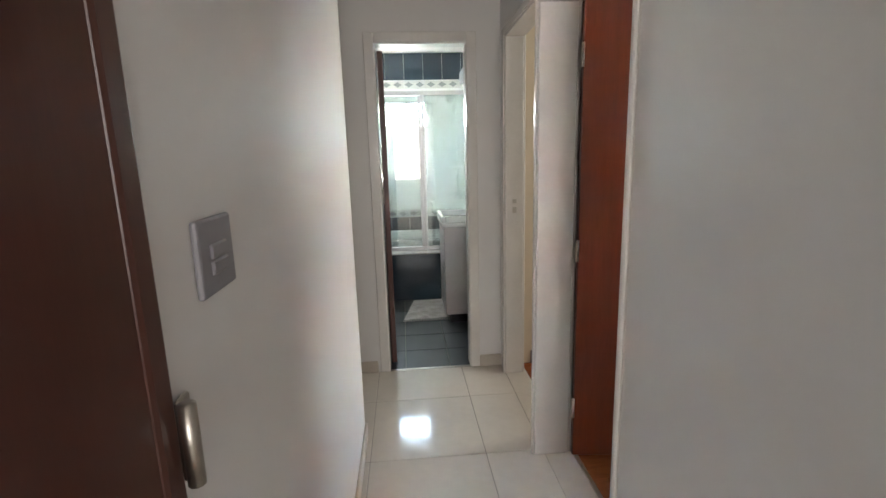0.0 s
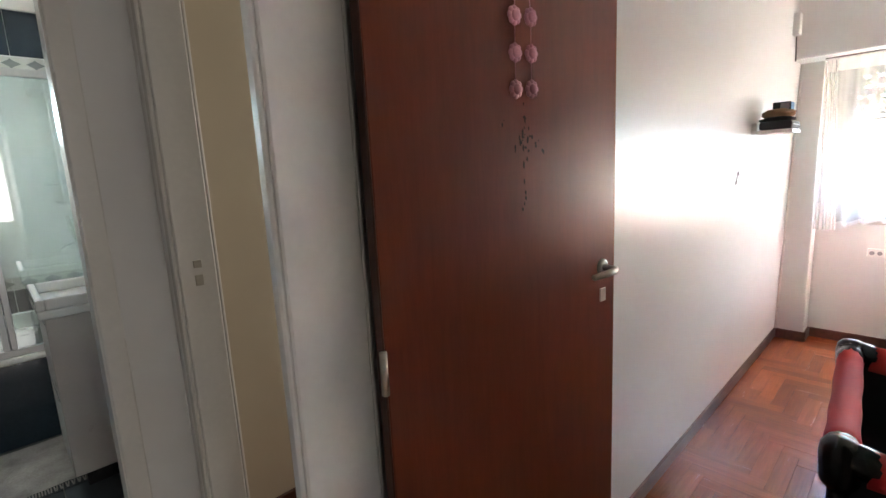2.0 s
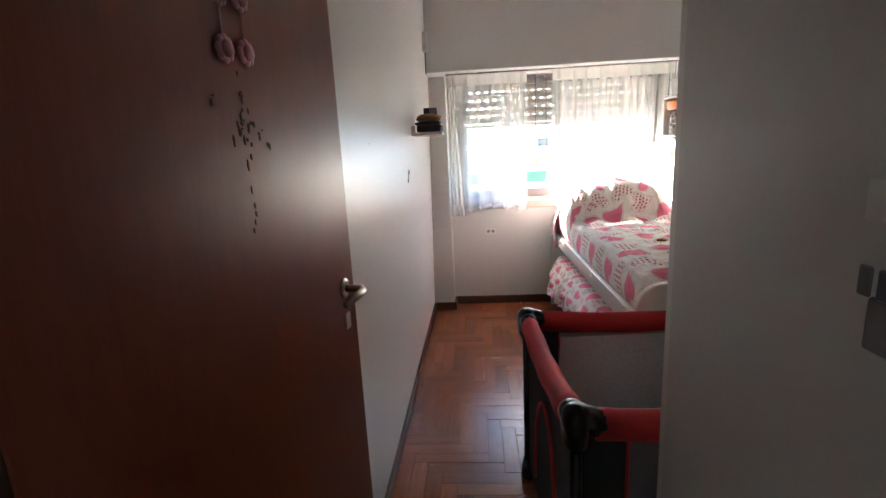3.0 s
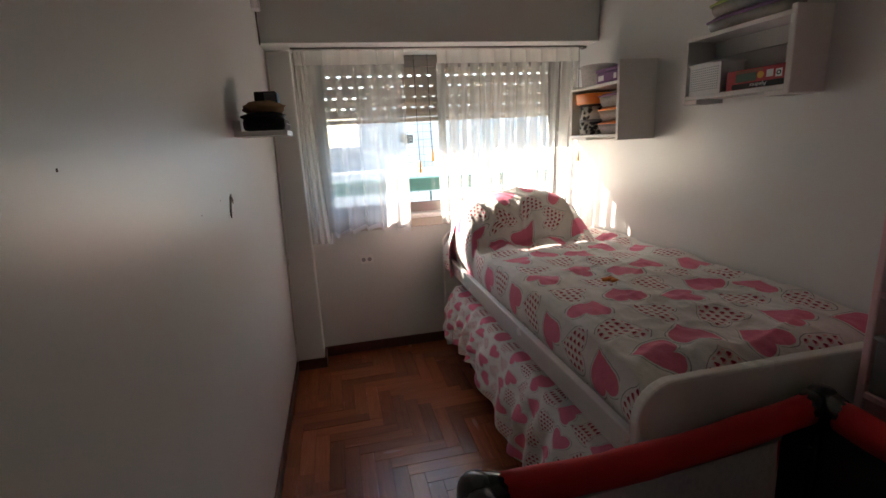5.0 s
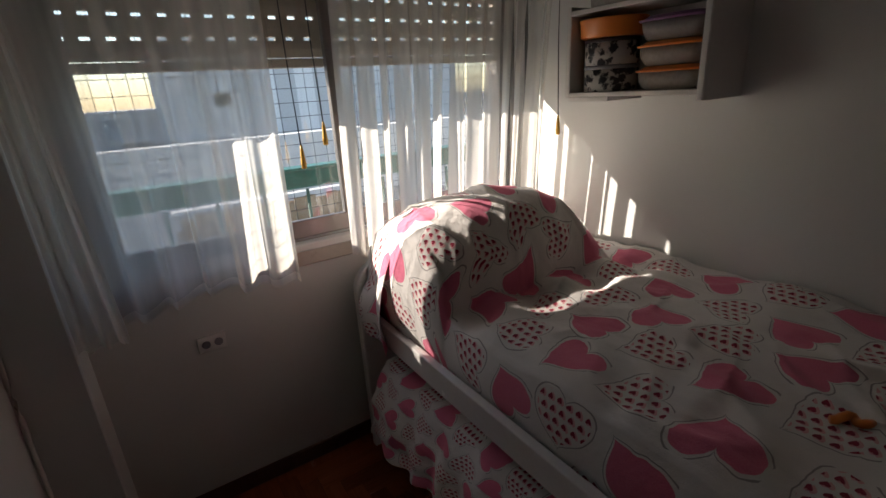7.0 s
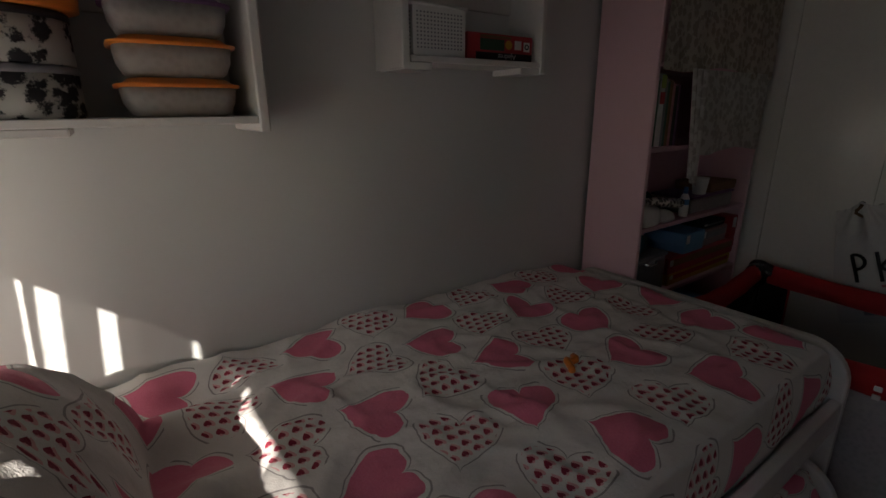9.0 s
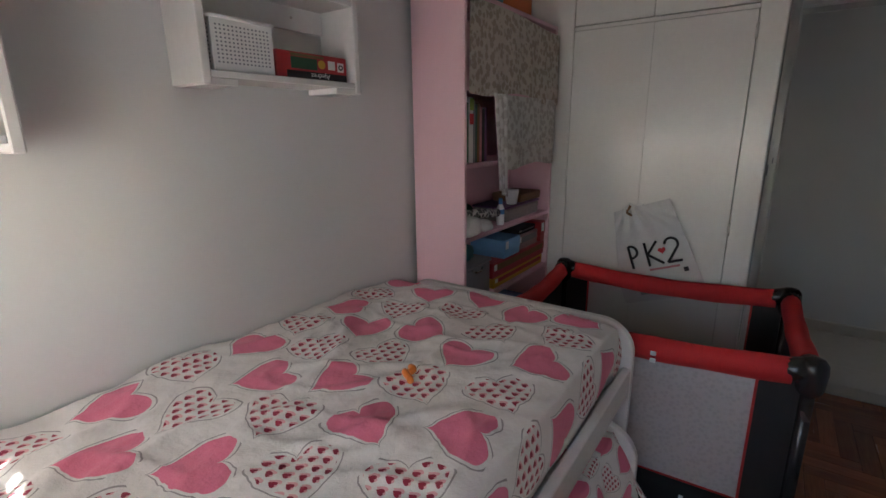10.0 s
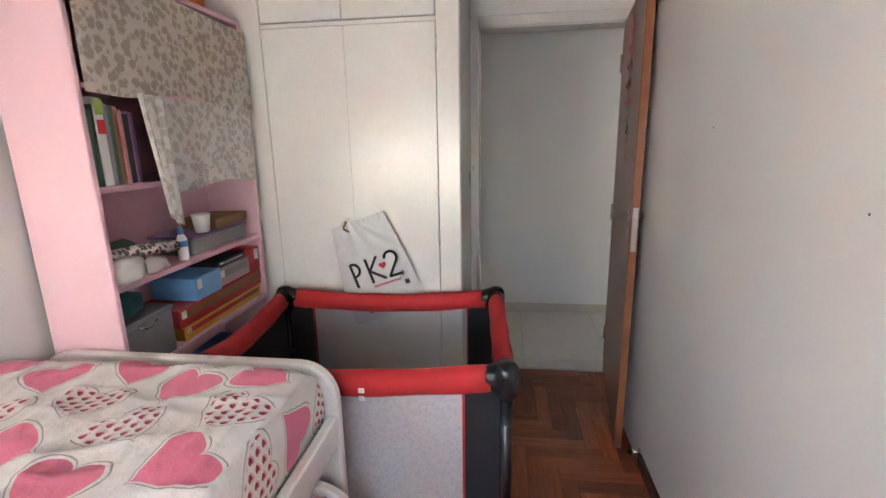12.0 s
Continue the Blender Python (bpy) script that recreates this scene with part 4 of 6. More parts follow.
def bedspread():
    root = thing("bedspread", (4.9, 3.2, 0.8), "white cotton bedspread printed with pink hearts over a pillow", "bedspread")
    x0, x1 = 3.950, 5.98
    ya, yb = 2.81, 3.69

    def top_z(x, y):
        z = 0.812 + 0.010 * math.sin((x - x0) * 2.2) + pillow_lift(x, y)
        z += 0.010 * wobble(x, y, 0, 5.0) + 0.005 * wobble(x, y, 3, 14.0)
        z -= 0.05 * max(0.0, (4.035 - x) / 0.1) ** 2 if x < 4.035 else 0
        near = math.exp(-((x - 5.39) / 0.10) ** 2)
        lift = pillow_lift(x, y)
        z += 0.35 * lift * (0.05 * math.sin(11 * math.atan2(y - 3.37, x - 5.75) + 9 * (x - 5.69)) * abs(wobble(x, y, 6, 4.0)) + 0.06 * wobble(x, y, 9, 8.0))
        z += 0.006 * abs(math.sin(x * 13 + 9 * wobble(x, y, 4, 2.0))) * wobble(x, y, 7, 3.0)
        # creases: sharp ridges that wander over the cloth, gathered round the foot of the pillow
        r1 = 1 - abs(wobble(x * 0.8, y * 1.5, 11, 3.2)) * 3.2
        r2 = 1 - abs(wobble(x * 1.4 + 0.4 * y, y * 0.8, 17, 5.5)) * 3.6
        z += 0.010 * max(0.0, r1) ** 2 + 0.007 * max(0.0, r2) ** 2
        ring = math.exp(-((lift - 0.12) / 0.09) ** 2)
        r3 = 1 - abs(wobble(x * 1.0, y * 2.4, 21, 6.5)) * 3.0
        z += ring * 0.020 * max(0.0, r3) ** 2
        return z + near * 0.016 * math.sin(y * 26 + 3 * x) + 0.02 * near * wobble(x, y, 8, 9.0)

    def cloth(s, t):
        x = x0 + (x1 - x0) * s
        d = t * 1.30
        if d < 1.0:
            y = ya + (yb - ya) * d
            edge = max(0.0, (d - 0.93) / 0.07)
            return (x, y, top_z(x, y) - 0.018 * edge ** 2)
        e = (d - 1.0) / 0.30
        lift = pillow_lift(x, yb - 0.02)
        zt = top_z(x, yb) - 0.018
        zb = 0.615 + 0.006 * math.sin(x * 17)
        out = 0.016 * math.sin(e * 3.1) + 0.012 * e * wobble(x, 0, 2, 9.0) + 0.03 * lift * math.sin(e * 3.0) * 3
        return (x, yb + 0.004 + min(0.022, out) if lift < 0.02 else yb + 0.004 + out, zt + (zb - zt) * e)

    part("cover", sheet(cloth, 230, 130, uv="length"), HEARTS, root)
    # loose corner falling over the head end of the rail
    def corner(s, t):
        x = 5.77 + 0.235 * s
        y = 3.75 + 0.018 * math.sin(s * 9 + 2 * t) + 0.02 * math.sin(t * 3.1)
        top = 0.95 - 0.20 * s
        return (x, y - 0.05 * (1 - t) ** 2, top + (0.55 + 0.05 * s - top) * t)

    part("corner", sheet(corner, 30, 30, uv=lambda s, t: (0.3 * s + 0.07, 0.4 * t + 0.05)), HEARTS, root)


def trundle():
    root = thing("trundle_bed", (4.85, 3.4, 0), "white-painted trundle bed pushed under the bed", "bed")
    part("footboard", board(rounded_board(2.9, 3.80, 0.05, 0.475, 0.12), "x", 3.985, 4.015, 0.006), BEDW, root)
    part("side_rail", box(4.015, 5.85, 3.725, 3.745, 0.10, 0.20, 0.004), BEDW, root)
    part("base", box(4.02, 5.85, 2.9, 3.72, 0.12, 0.16), BEDW, root)
    for x in (4.1, 5.6):
        part("castor", lathe([(0.02, -0.01), (0.025, 0.0), (0.02, 0.01)], (0, 0, 0), 14, m=Matrix.Translation((x, 3.70, 0.0255)) @ Matrix.Rotation(radians(90), 4, "X")), PPPLA, root)
        part("castor_stem", tube([(x, 3.70, 0.04), (x, 3.70, 0.13)], 0.008), STEEL, root)
    solo("mattress", box(4.025, 5.84, 2.9, 3.71, 0.162, 0.44, 0.05, 3), MATT, "plain mattress of the trundle bed", "mattress")
    q = thing("trundle_cover", (4.85, 3.75, 0.3), "crumpled heart-printed cover hanging over the trundle bed", "bedspread")

    def cloth(s, t):
        x = 4.025 + 1.87 * s
        lo = 0.115 + 0.13 * min(1.0, max(0.0, (x - 4.45) / 0.7)) - 0.06 * max(0.0, (x - 5.3) / 0.45)
        ruff = math.sin(x * 33 + 2.0 * math.sin(x * 7)) * 0.018 + wobble(x, t, 0, 7.0) * 0.02
        hem = lo + 0.012 * math.sin(x * 21) + 0.02 * wobble(x, 0, 5, 6.0)
        if t < 0.25:
            e = t / 0.25
            return (x, 3.46 + 0.26 * e, 0.468 + 0.012 * wobble(x, e, 1, 6.0) - 0.012 * e * e)
        e = (t - 0.25) / 0.75
        y = 3.72 + 0.055 * math.sin(min(1.0, e * 1.7) * 1.57) + 0.05 * e + ruff * (0.3 + 0.7 * e)
        return (x, y, 0.456 - 0.03 * e * e + (hem - 0.426) * e)

    part("cover", sheet(cloth, 220, 40, uv=lambda s, t: (2.9 * s + 0.04, 1.0 * t + 0.03)), HEARTS, q)

    def end(s, t):
        y = 3.56 + 0.28 * s
        return (4.032 - 0.012 * math.sin(t * 3), y, 0.472 - 0.20 * s * s - t * 0.03)

    part("end_fold", sheet(end, 12, 6, uv=lambda s, t: (0.3 * s, 0.1 * t)), HEARTS, q)
    toy = thing("orange_toy", (4.615, 3.365, 0.818), "small orange plastic toy lying on the bedspread", "toy")
    bm = tube([(4.59 + 0.0055 * k, 3.355 + 0.012 * math.sin(k * 0.9) + 0.003 * k, 0.832 + 0.003 * math.sin(k * 1.3)) for k in range(10)], 0.0085, sides=10)
    part("body", bm, ORANGE, toy, "", True)


def playpen():
    root = thing("playpen", (3.49, 3.70, 0), "red and black folding playpen with grey mesh sides", "playpen")
    x0, x1, y0, y1, h = 3.135, 3.845, 3.235, 4.195, 0.722
    corners = [(x0, y0), (x1, y0), (x1, y1), (x0, y1)]
    for x, y in corners:
        sx, sy = (1 if x < 3.5 else -1), (1 if y < 3.7 else -1)
        # domed corner piece with two arms
        c = part("corner_cap", lathe([(0.028, -0.075), (0.036, -0.06), (0.040, 0.0), (0.037, 0.022), (0.026, 0.036), (0.008, 0.041)], (x, y, h - 0.01), 18), PPPLA, root, "shiny black corner cap", True)
        part("cap_arm", tube([(x, y, h - 0.005), (x + sx * 0.05, y, h - 0.018), (x + sx * 0.085, y, h - 0.03)], [0.036, 0.036, 0.028], sides=14), PPPLA, c, "", True)
        part("cap_arm", tube([(x, y, h - 0.005), (x, y + sy * 0.05, h - 0.018), (x, y + sy * 0.085, h - 0.03)], [0.036, 0.036, 0.028], sides=14), PPPLA, c, "", True)
        part("leg", tube([(x, y, 0.03), (x, y, h - 0.06)], 0.019, sides=12), PPPLA, root, "", True)
        f = part("foot", lathe([(0.03, 0.0), (0.034, 0.008), (0.030, 0.05), (0.022, 0.09)], (x, y, 0.0), 14), PPPLA, root, "", True)
    for (xa, ya), (xb, yb) in zip(corners, corners[1:] + corners[:1]):
        pts, rad = [], []
        for k in range(17):
            s = k / 16
            sag = 0.018 * math.sin(math.pi * s)
            pts.append((xa + (xb - xa) * (0.07 + 0.86 * s) if xa != xb else xa, ya + (yb - ya) * (0.05 + 0.90 * s) if ya != yb else ya, h - 0.026 - sag))
            rad.append(0.034 + 0.0014 * math.sin(k * 5.1))
        bm = tube(pts, rad, sides=12)
        for v in bm.verts:
            v.co.z = h - 0.033 + (v.co.z - h + 0.033) * 1.25
        part("top_rail", bm, PPRED, root, "padded red fabric rail", True)

    def wall(name, mat, a, b, z0, z1, off, label=""):
        """Cloth between two corners, from the share a to b of one side, slightly bowed."""
        for side in off:
            (xa, ya), (xb, yb) = corners[side], corners[(side + 1) % 4]

            def cloth(s, t, xa=xa, ya=ya, xb=xb, yb=yb):
                k = a + (b - a) * s
                bow = 0.012 * math.sin(math.pi * k) * math.sin(math.pi * min(1, t + 0.1))
                cx, cy = xa + (xb - xa) * k, ya + (yb - ya) * k
                ox, oy = (3.49 - cx, 0) if abs(xb - xa) < 0.01 else (0, 3.715 - cy)
                q = Vector((ox, oy, 0)).normalized() * bow
                return (cx + q.x, cy + q.y, z0 + (z1 - z0) * t)

            part(name, sheet(cloth, 14, 8), mat, root, label)

    wall("mesh_panel", PPNET, 0.13, 0.87, 0.20, 0.655, (1,), "translucent grey mesh")
    wall("mesh_panel", PPNETB, 0.13, 0.87, 0.20, 0.69, (3,), "thin see-through mesh")
    wall("top_band", PPGRY, 0.13, 0.87, 0.625, 0.690, (1,), "grey fabric band")
    wall("corner_panel", PPBLK, 0.02, 0.13, 0.05, 0.69, (1, 3), "black canvas")
    wall("corner_panel", PPBLK, 0.87, 0.98, 0.05, 0.69, (1, 3), "black canvas")
    wall("base_band", PPBLK, 0.13, 0.87, 0.05, 0.20, (1, 3), "black canvas base band")
    wall("side_panel", PPBLK, 0.02, 0.98, 0.05, 0.69, (0, 2), "black canvas side")
    for side, xx, d in ((1, x1, 0.006), (3, x0, -0.006)):
        for y in (y0 + 0.128, y1 - 0.128):
            part("piping", tube([(xx + d * 0.3, y, 0.20), (xx + d * 0.3, y, 0.69)], 0.0045, sides=6), PPRED, root, "thin red piping", True)
        part("piping", tube([(xx + d * 0.3, y0 + 0.13, 0.20), (xx + d * 0.3 - d, (y0 + y1) / 2, 0.20), (xx + d * 0.3, y1 - 0.13, 0.20)], 0.0035, sides=6), PPRED, root, "thin red piping", True)
    # arched zip on the aisle side
    arch = [(3.49 + 0.17 * math.cos(a), y1 + 0.008, 0.14 + 0.40 * math.sin(a)) for a in [math.pi * k / 20 for k in range(21)]]
    part("arch_piping", tube(arch, 0.006, sides=6), PPRED, root, "dull red arched piping", True)
    part("floor_pad", box(x0 + 0.03, x1 - 0.03, y0 + 0.03, y1 - 0.03, 0.20, 0.225, 0.008), PPBLK, root, "dark folding floor pad")
    # maker's mark as plain bars
    bm = bmesh.new()
    for k, (w, hh) in enumerate(((0.012, 0.030), (0.009, 0.020), (0.006, 0.024), (0.014, 0.020), (0.014, 0.026))):
        box(x1 + 0.004, x1 + 0.0055, 4.005 - 0.023 * k - w, 4.005 - 0.023 * k, 0.118, 0.118 + hh, bm=bm)
    part("mark", bm, WPLAST, root, "row of pale bars")
    root.matrix_basis = Matrix.Translation((3.452, 3.705, 0)) @ Matrix.Rotation(radians(3.6), 4, "Z") @ Matrix.Translation((-3.49, -3.715, 0)) @ Matrix.Translation(root.location)
    for z in (0.665, 0.69):
        part("mark", box(x1 + 0.032, x1 + 0.036, 3.755, 3.773, z - 0.008, z + 0.008, 0.002), WPLAST, root, "small white tag")


def wardrobe():
    root = thing("wardrobe", (2.95, 3.4, 0), "built-in wardrobe with glossy white painted doors", "wardrobe")
    X = 2.965
    part("stile", box(X - 0.03, X + 0.012, 3.903, 4.0, 0, CZ, 0.003), WARD, root)
    part("stile", box(X - 0.03, X + 0.012, 2.81, 3.132, 0, CZ, 0.003), WARD, root)
    part("rail", box(X - 0.03, X + 0.006, 3.132, 3.903, 1.872, 1.890, 0.002), WARD, root)
    part("rail", box(X - 0.03, X + 0.006, 3.132, 3.903, 0, 0.09, 0.002), WARD, root)
    part("back", box(2.45, 2.48, 2.81, 3.91, 0, CZ), WARD, root)
    part("door", box(X - 0.015, X + 0.012, 3.135, 3.5045, 0.093, 1.869, 0.001), WARD, root)
    d = part("door", box(X - 0.015, X + 0.012, 3.5052, 3.9005, 0.093, 1.869, 0.001), WARD, root)
    for z in (0.35, 0.955, 1.785):
        part("hinge", tube([(X + 0.013, 3.902, z - 0.03), (X + 0.013, 3.902, z + 0.03)], 0.0055, sides=8), WARD, d, "", True)
    for a, b, out in ((3.135, 3.500, 0.012), (3.502, 3.9005, 0.015)):
        u = part("door", box(X - 0.015, X + out, a, b, 1.893, CZ - 0.05, 0.003), WARD, root)
        part("hinge", tube([(X + 0.013, 3.133 if a < 3.5 else 3.902, 2.02), (X + 0.013, 3.133 if a < 3.5 else 3.902, 2.08)], 0.0055, sides=8), WARD, u, "", True)
    for y in (3.475, 3.535):
        part("knob", lathe([(0.006, 0), (0.005, 0.012), (0.010, 0.02), (0.010, 0.026), (0.005, 0.030)], (0, 0, 0), 14, m=Matrix.Translation((X + 0.012, y, 1.035)) @ Matrix.Rotation(radians(90), 4, "Y")), WPLAST, d, "small white knob", True)


def hanging_bag():
    """A carrier bag that hangs askew from the wardrobe's knob."""
    root = thing("carrier_bag", (3.0, 3.5, 0.8), "white plastic carrier bag with black print hanging from a knob", "bag")
    m = Matrix.Translation((3.03, 3.408, 0.998)) @ Matrix.Rotation(radians(19.5), 4, "X")

    def side(d):
        def cloth(s, t):
            left, right = -0.065 * min(1, t * 1.4), 0.262 + 0.055 * t
            y, z = left + (right - left) * s, -0.47 * t
            gather = math.exp(-((s - 0.30) / 0.10) ** 2) * math.exp(-t * 9)
            crease = 0.006 * math.sin(9 * (s - 0.30) / (0.12 + t)) * math.exp(-t * 3)
            puff = d * (0.020 * math.sin(math.pi * s) * math.sin(math.pi * min(1, t * 0.9 + 0.05)) + 0.002) + 0.004 * wobble(y, z, d, 18.0) + crease
            return m @ Vector((puff, y, z + 0.018 * gather))

        return cloth

    b = part("front", sheet(side(1), 36, 40), BAGP, root)
    part("back", sheet(side(-1), 36, 40), BAGP, root)
    part("handle", tube([m @ Vector((0.014 + 0.006 * math.sin(k), 0.075 + 0.012 * math.cos(k * 1.1), 0.012 - 0.010 * k)) for k in range(6)], 0.006, sides=6), BROWNC, root, "knotted brown cord handle", True)

    def mark(y0, y1, z0, z1, mat, label):
        part("print", box(0.028, 0.0300, y0, y1, z0, z1, m=m), mat, b, label)

    def stroke(pts):
        bm = bmesh.new()
        for (ya, za), (yb, zb) in zip(pts, pts[1:]):
            tube([m @ Vector((0.0275, ya, za)), m @ Vector((0.0275, yb, zb))], 0.0062, bm=bm, sides=6)
        part("print", bm, INK, b, "black printed stroke")

    def ring(y, z, r, a0, a1, tall=1.0):
        return [(y + r * math.cos(radians(a0 + (a1 - a0) * k / 10)), z + r * tall * math.sin(radians(a0 + (a1 - a0) * k / 10))) for k in range(11)]

    stroke([(0.028, -0.295), (0.028, -0.182)])
    stroke(ring(0.034, -0.212, 0.030, 100, -100))
    stroke([(0.105, -0.295), (0.105, -0.178)])
    stroke([(0.160, -0.180), (0.108, -0.238), (0.172, -0.292)])
    stroke(ring(0.222, -0.206, 0.029, 170, -35) + [(0.190, -0.290), (0.252, -0.290)])
    heart = [(16 * math.sin(a) ** 3 * 0.00105, (13 * math.cos(a) - 5 * math.cos(2 * a) - 2 * math.cos(3 * a) - math.cos(4 * a)) * 0.00105) for a in [2 * math.pi * k / 24 for k in range(24)]]
    bm = board([(p[0] + 0.176, p[1] - 0.228) for p in heart], "x", 0.028, 0.033, 0)
    bmesh.ops.transform(bm, matrix=m, verts=bm.verts)
    part("print", bm, REDI, b, "red printed heart")
    mark(0.10, 0.235, -0.318, -0.308, ROSE, "pink printed line")
    mark(0.248, 0.268, -0.345, -0.325, INK, "small black printed square")
    mark(0.03, 0.15, -0.43, -0.405, GREYB, "grey printed bar")


def bookcase():
    root = thing("bookcase", (3.45, 2.95, 0), "tall open pink-painted bookcase with lace cloths", "bookcase")
    xa, xb, ya, yb, h = 3.02, 3.885, 2.82, 3.065, 1.895
    part("side", box(xb - 0.02, xb, ya, yb, 0, h, 0.003), PINKP, root)
    part("side", box(xa, xa + 0.02, ya, yb, 0, h, 0.003), PINKP, root)
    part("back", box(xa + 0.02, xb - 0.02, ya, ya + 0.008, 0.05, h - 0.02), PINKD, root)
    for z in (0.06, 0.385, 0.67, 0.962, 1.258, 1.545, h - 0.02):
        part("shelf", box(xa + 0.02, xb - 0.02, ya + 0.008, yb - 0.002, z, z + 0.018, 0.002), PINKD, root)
    # lace cloths pinned along the front
    l1 = thing("lace_cloth", (3.45, 3.075, 1.86), "brown and cream flowered lace cloth pinned across the bookcase", "lace cloth", "bookcase cloths")

    def upper(s, t):
        x = 3.86 - 0.85 * s
        return (x, 3.070 + 0.004 * math.sin(x * 40) * t + 0.002, 1.862 + 0.01 * math.sin(s * 5) - (0.325 + 0.012 * math.sin(s * 9)) * t)

    part("cloth", sheet(upper, 60, 14), LACE1, l1)
    l2 = thing("lace_cloth", (3.3, 3.07, 1.54), "pale flowered lace cloth with a gathered tail", "lace cloth", "bookcase cloths")

    def lower(s, t):
        x = 3.60 - 0.57 * s
        return (x, 3.074 + 0.006 * math.sin(x * 31) * t, 1.545 - (0.305 + 0.01 * math.sin(s * 8)) * t)

    part("cloth", sheet(lower, 50, 12), LACE2, l2)

    def tail(s, t):
        w = 0.10 * (1 - 0.45 * t) * (s - 0.5)
        return (3.64 - 0.04 * t - w, 3.082 + 0.012 * math.sin(s * 15), 1.545 - (0.38 + 0.05 * s) * t)

    part("tail", sheet(tail, 16, 16), LACE2, l2, "gathered lace tail")


def upright_book(x0, x1, z, tall, deep, mat, name="book"):
    b = thing(name, ((x0 + x1) / 2, 3.0, z), "thin upright book or folder on the bookcase shelf", "book", "books on the shelf")
    part("cover", box(x0, x1, 3.045 - deep, 3.045, z, z + tall, 0.002), mat, b)
    part("page_block", box(x0 + 0.002, x1 - 0.002, 3.047 - deep, 3.041, z + 0.003, z + tall + 0.0012), WPLAST, b)


def carton(name, x0, x1, y0, y1, z0, z1, mat, label, band=None, category="box"):
    b = thing(name, ((x0 + x1) / 2, (y0 + y1) / 2, z0), label, category)
    part("base", box(x0, x1, y0, y1, z0, z0 + (z1 - z0) * 0.6, 0.002), mat, b)
    part("lid", box(x0 - 0.002, x1 + 0.002, y0 - 0.002, y1 + 0.002, z0 + (z1 - z0) * 0.35, z1, 0.003), mat, b)
    if band:
        part("print", box(x0 + 0.02, x1 - 0.04, y1 + 0.002, y1 + 0.0035, z0 + (z1 - z0) * 0.45, z1 - 0.01), band, b, "printed band")
        part("print", box(x1 - 0.035, x1 - 0.01, y1 + 0.002, y1 + 0.0035, z0 + (z1 - z0) * 0.5, z1 - 0.008), WPLAST, b, "pale printed patch")
    return b


def crumple(name, at, size, mat, label, category, seed):
    """A soft heap: a lumpy flattened ball."""
    bm = bmesh.new()
    bmesh.ops.create_icosphere(bm, subdivisions=3, radius=1.0)
    for v in bm.verts:
        d = v.co.normalized()
        k = 1 + 0.22 * wobble(d.x + seed, d.y, d.z, 2.2) + 0.08 * wobble(d.x, d.y + seed, d.z, 6.0)
        v.co = Vector((d.x * k * size[0], d.y * k * size[1], max(-0.55, d.z * k) * size[2]))
        v.co = PLACE @ (v.co + Vector(at) + Vector((0, 0, 0.55 * size[2])))
    return solo(name, bm, mat, label, category, smooth=True)


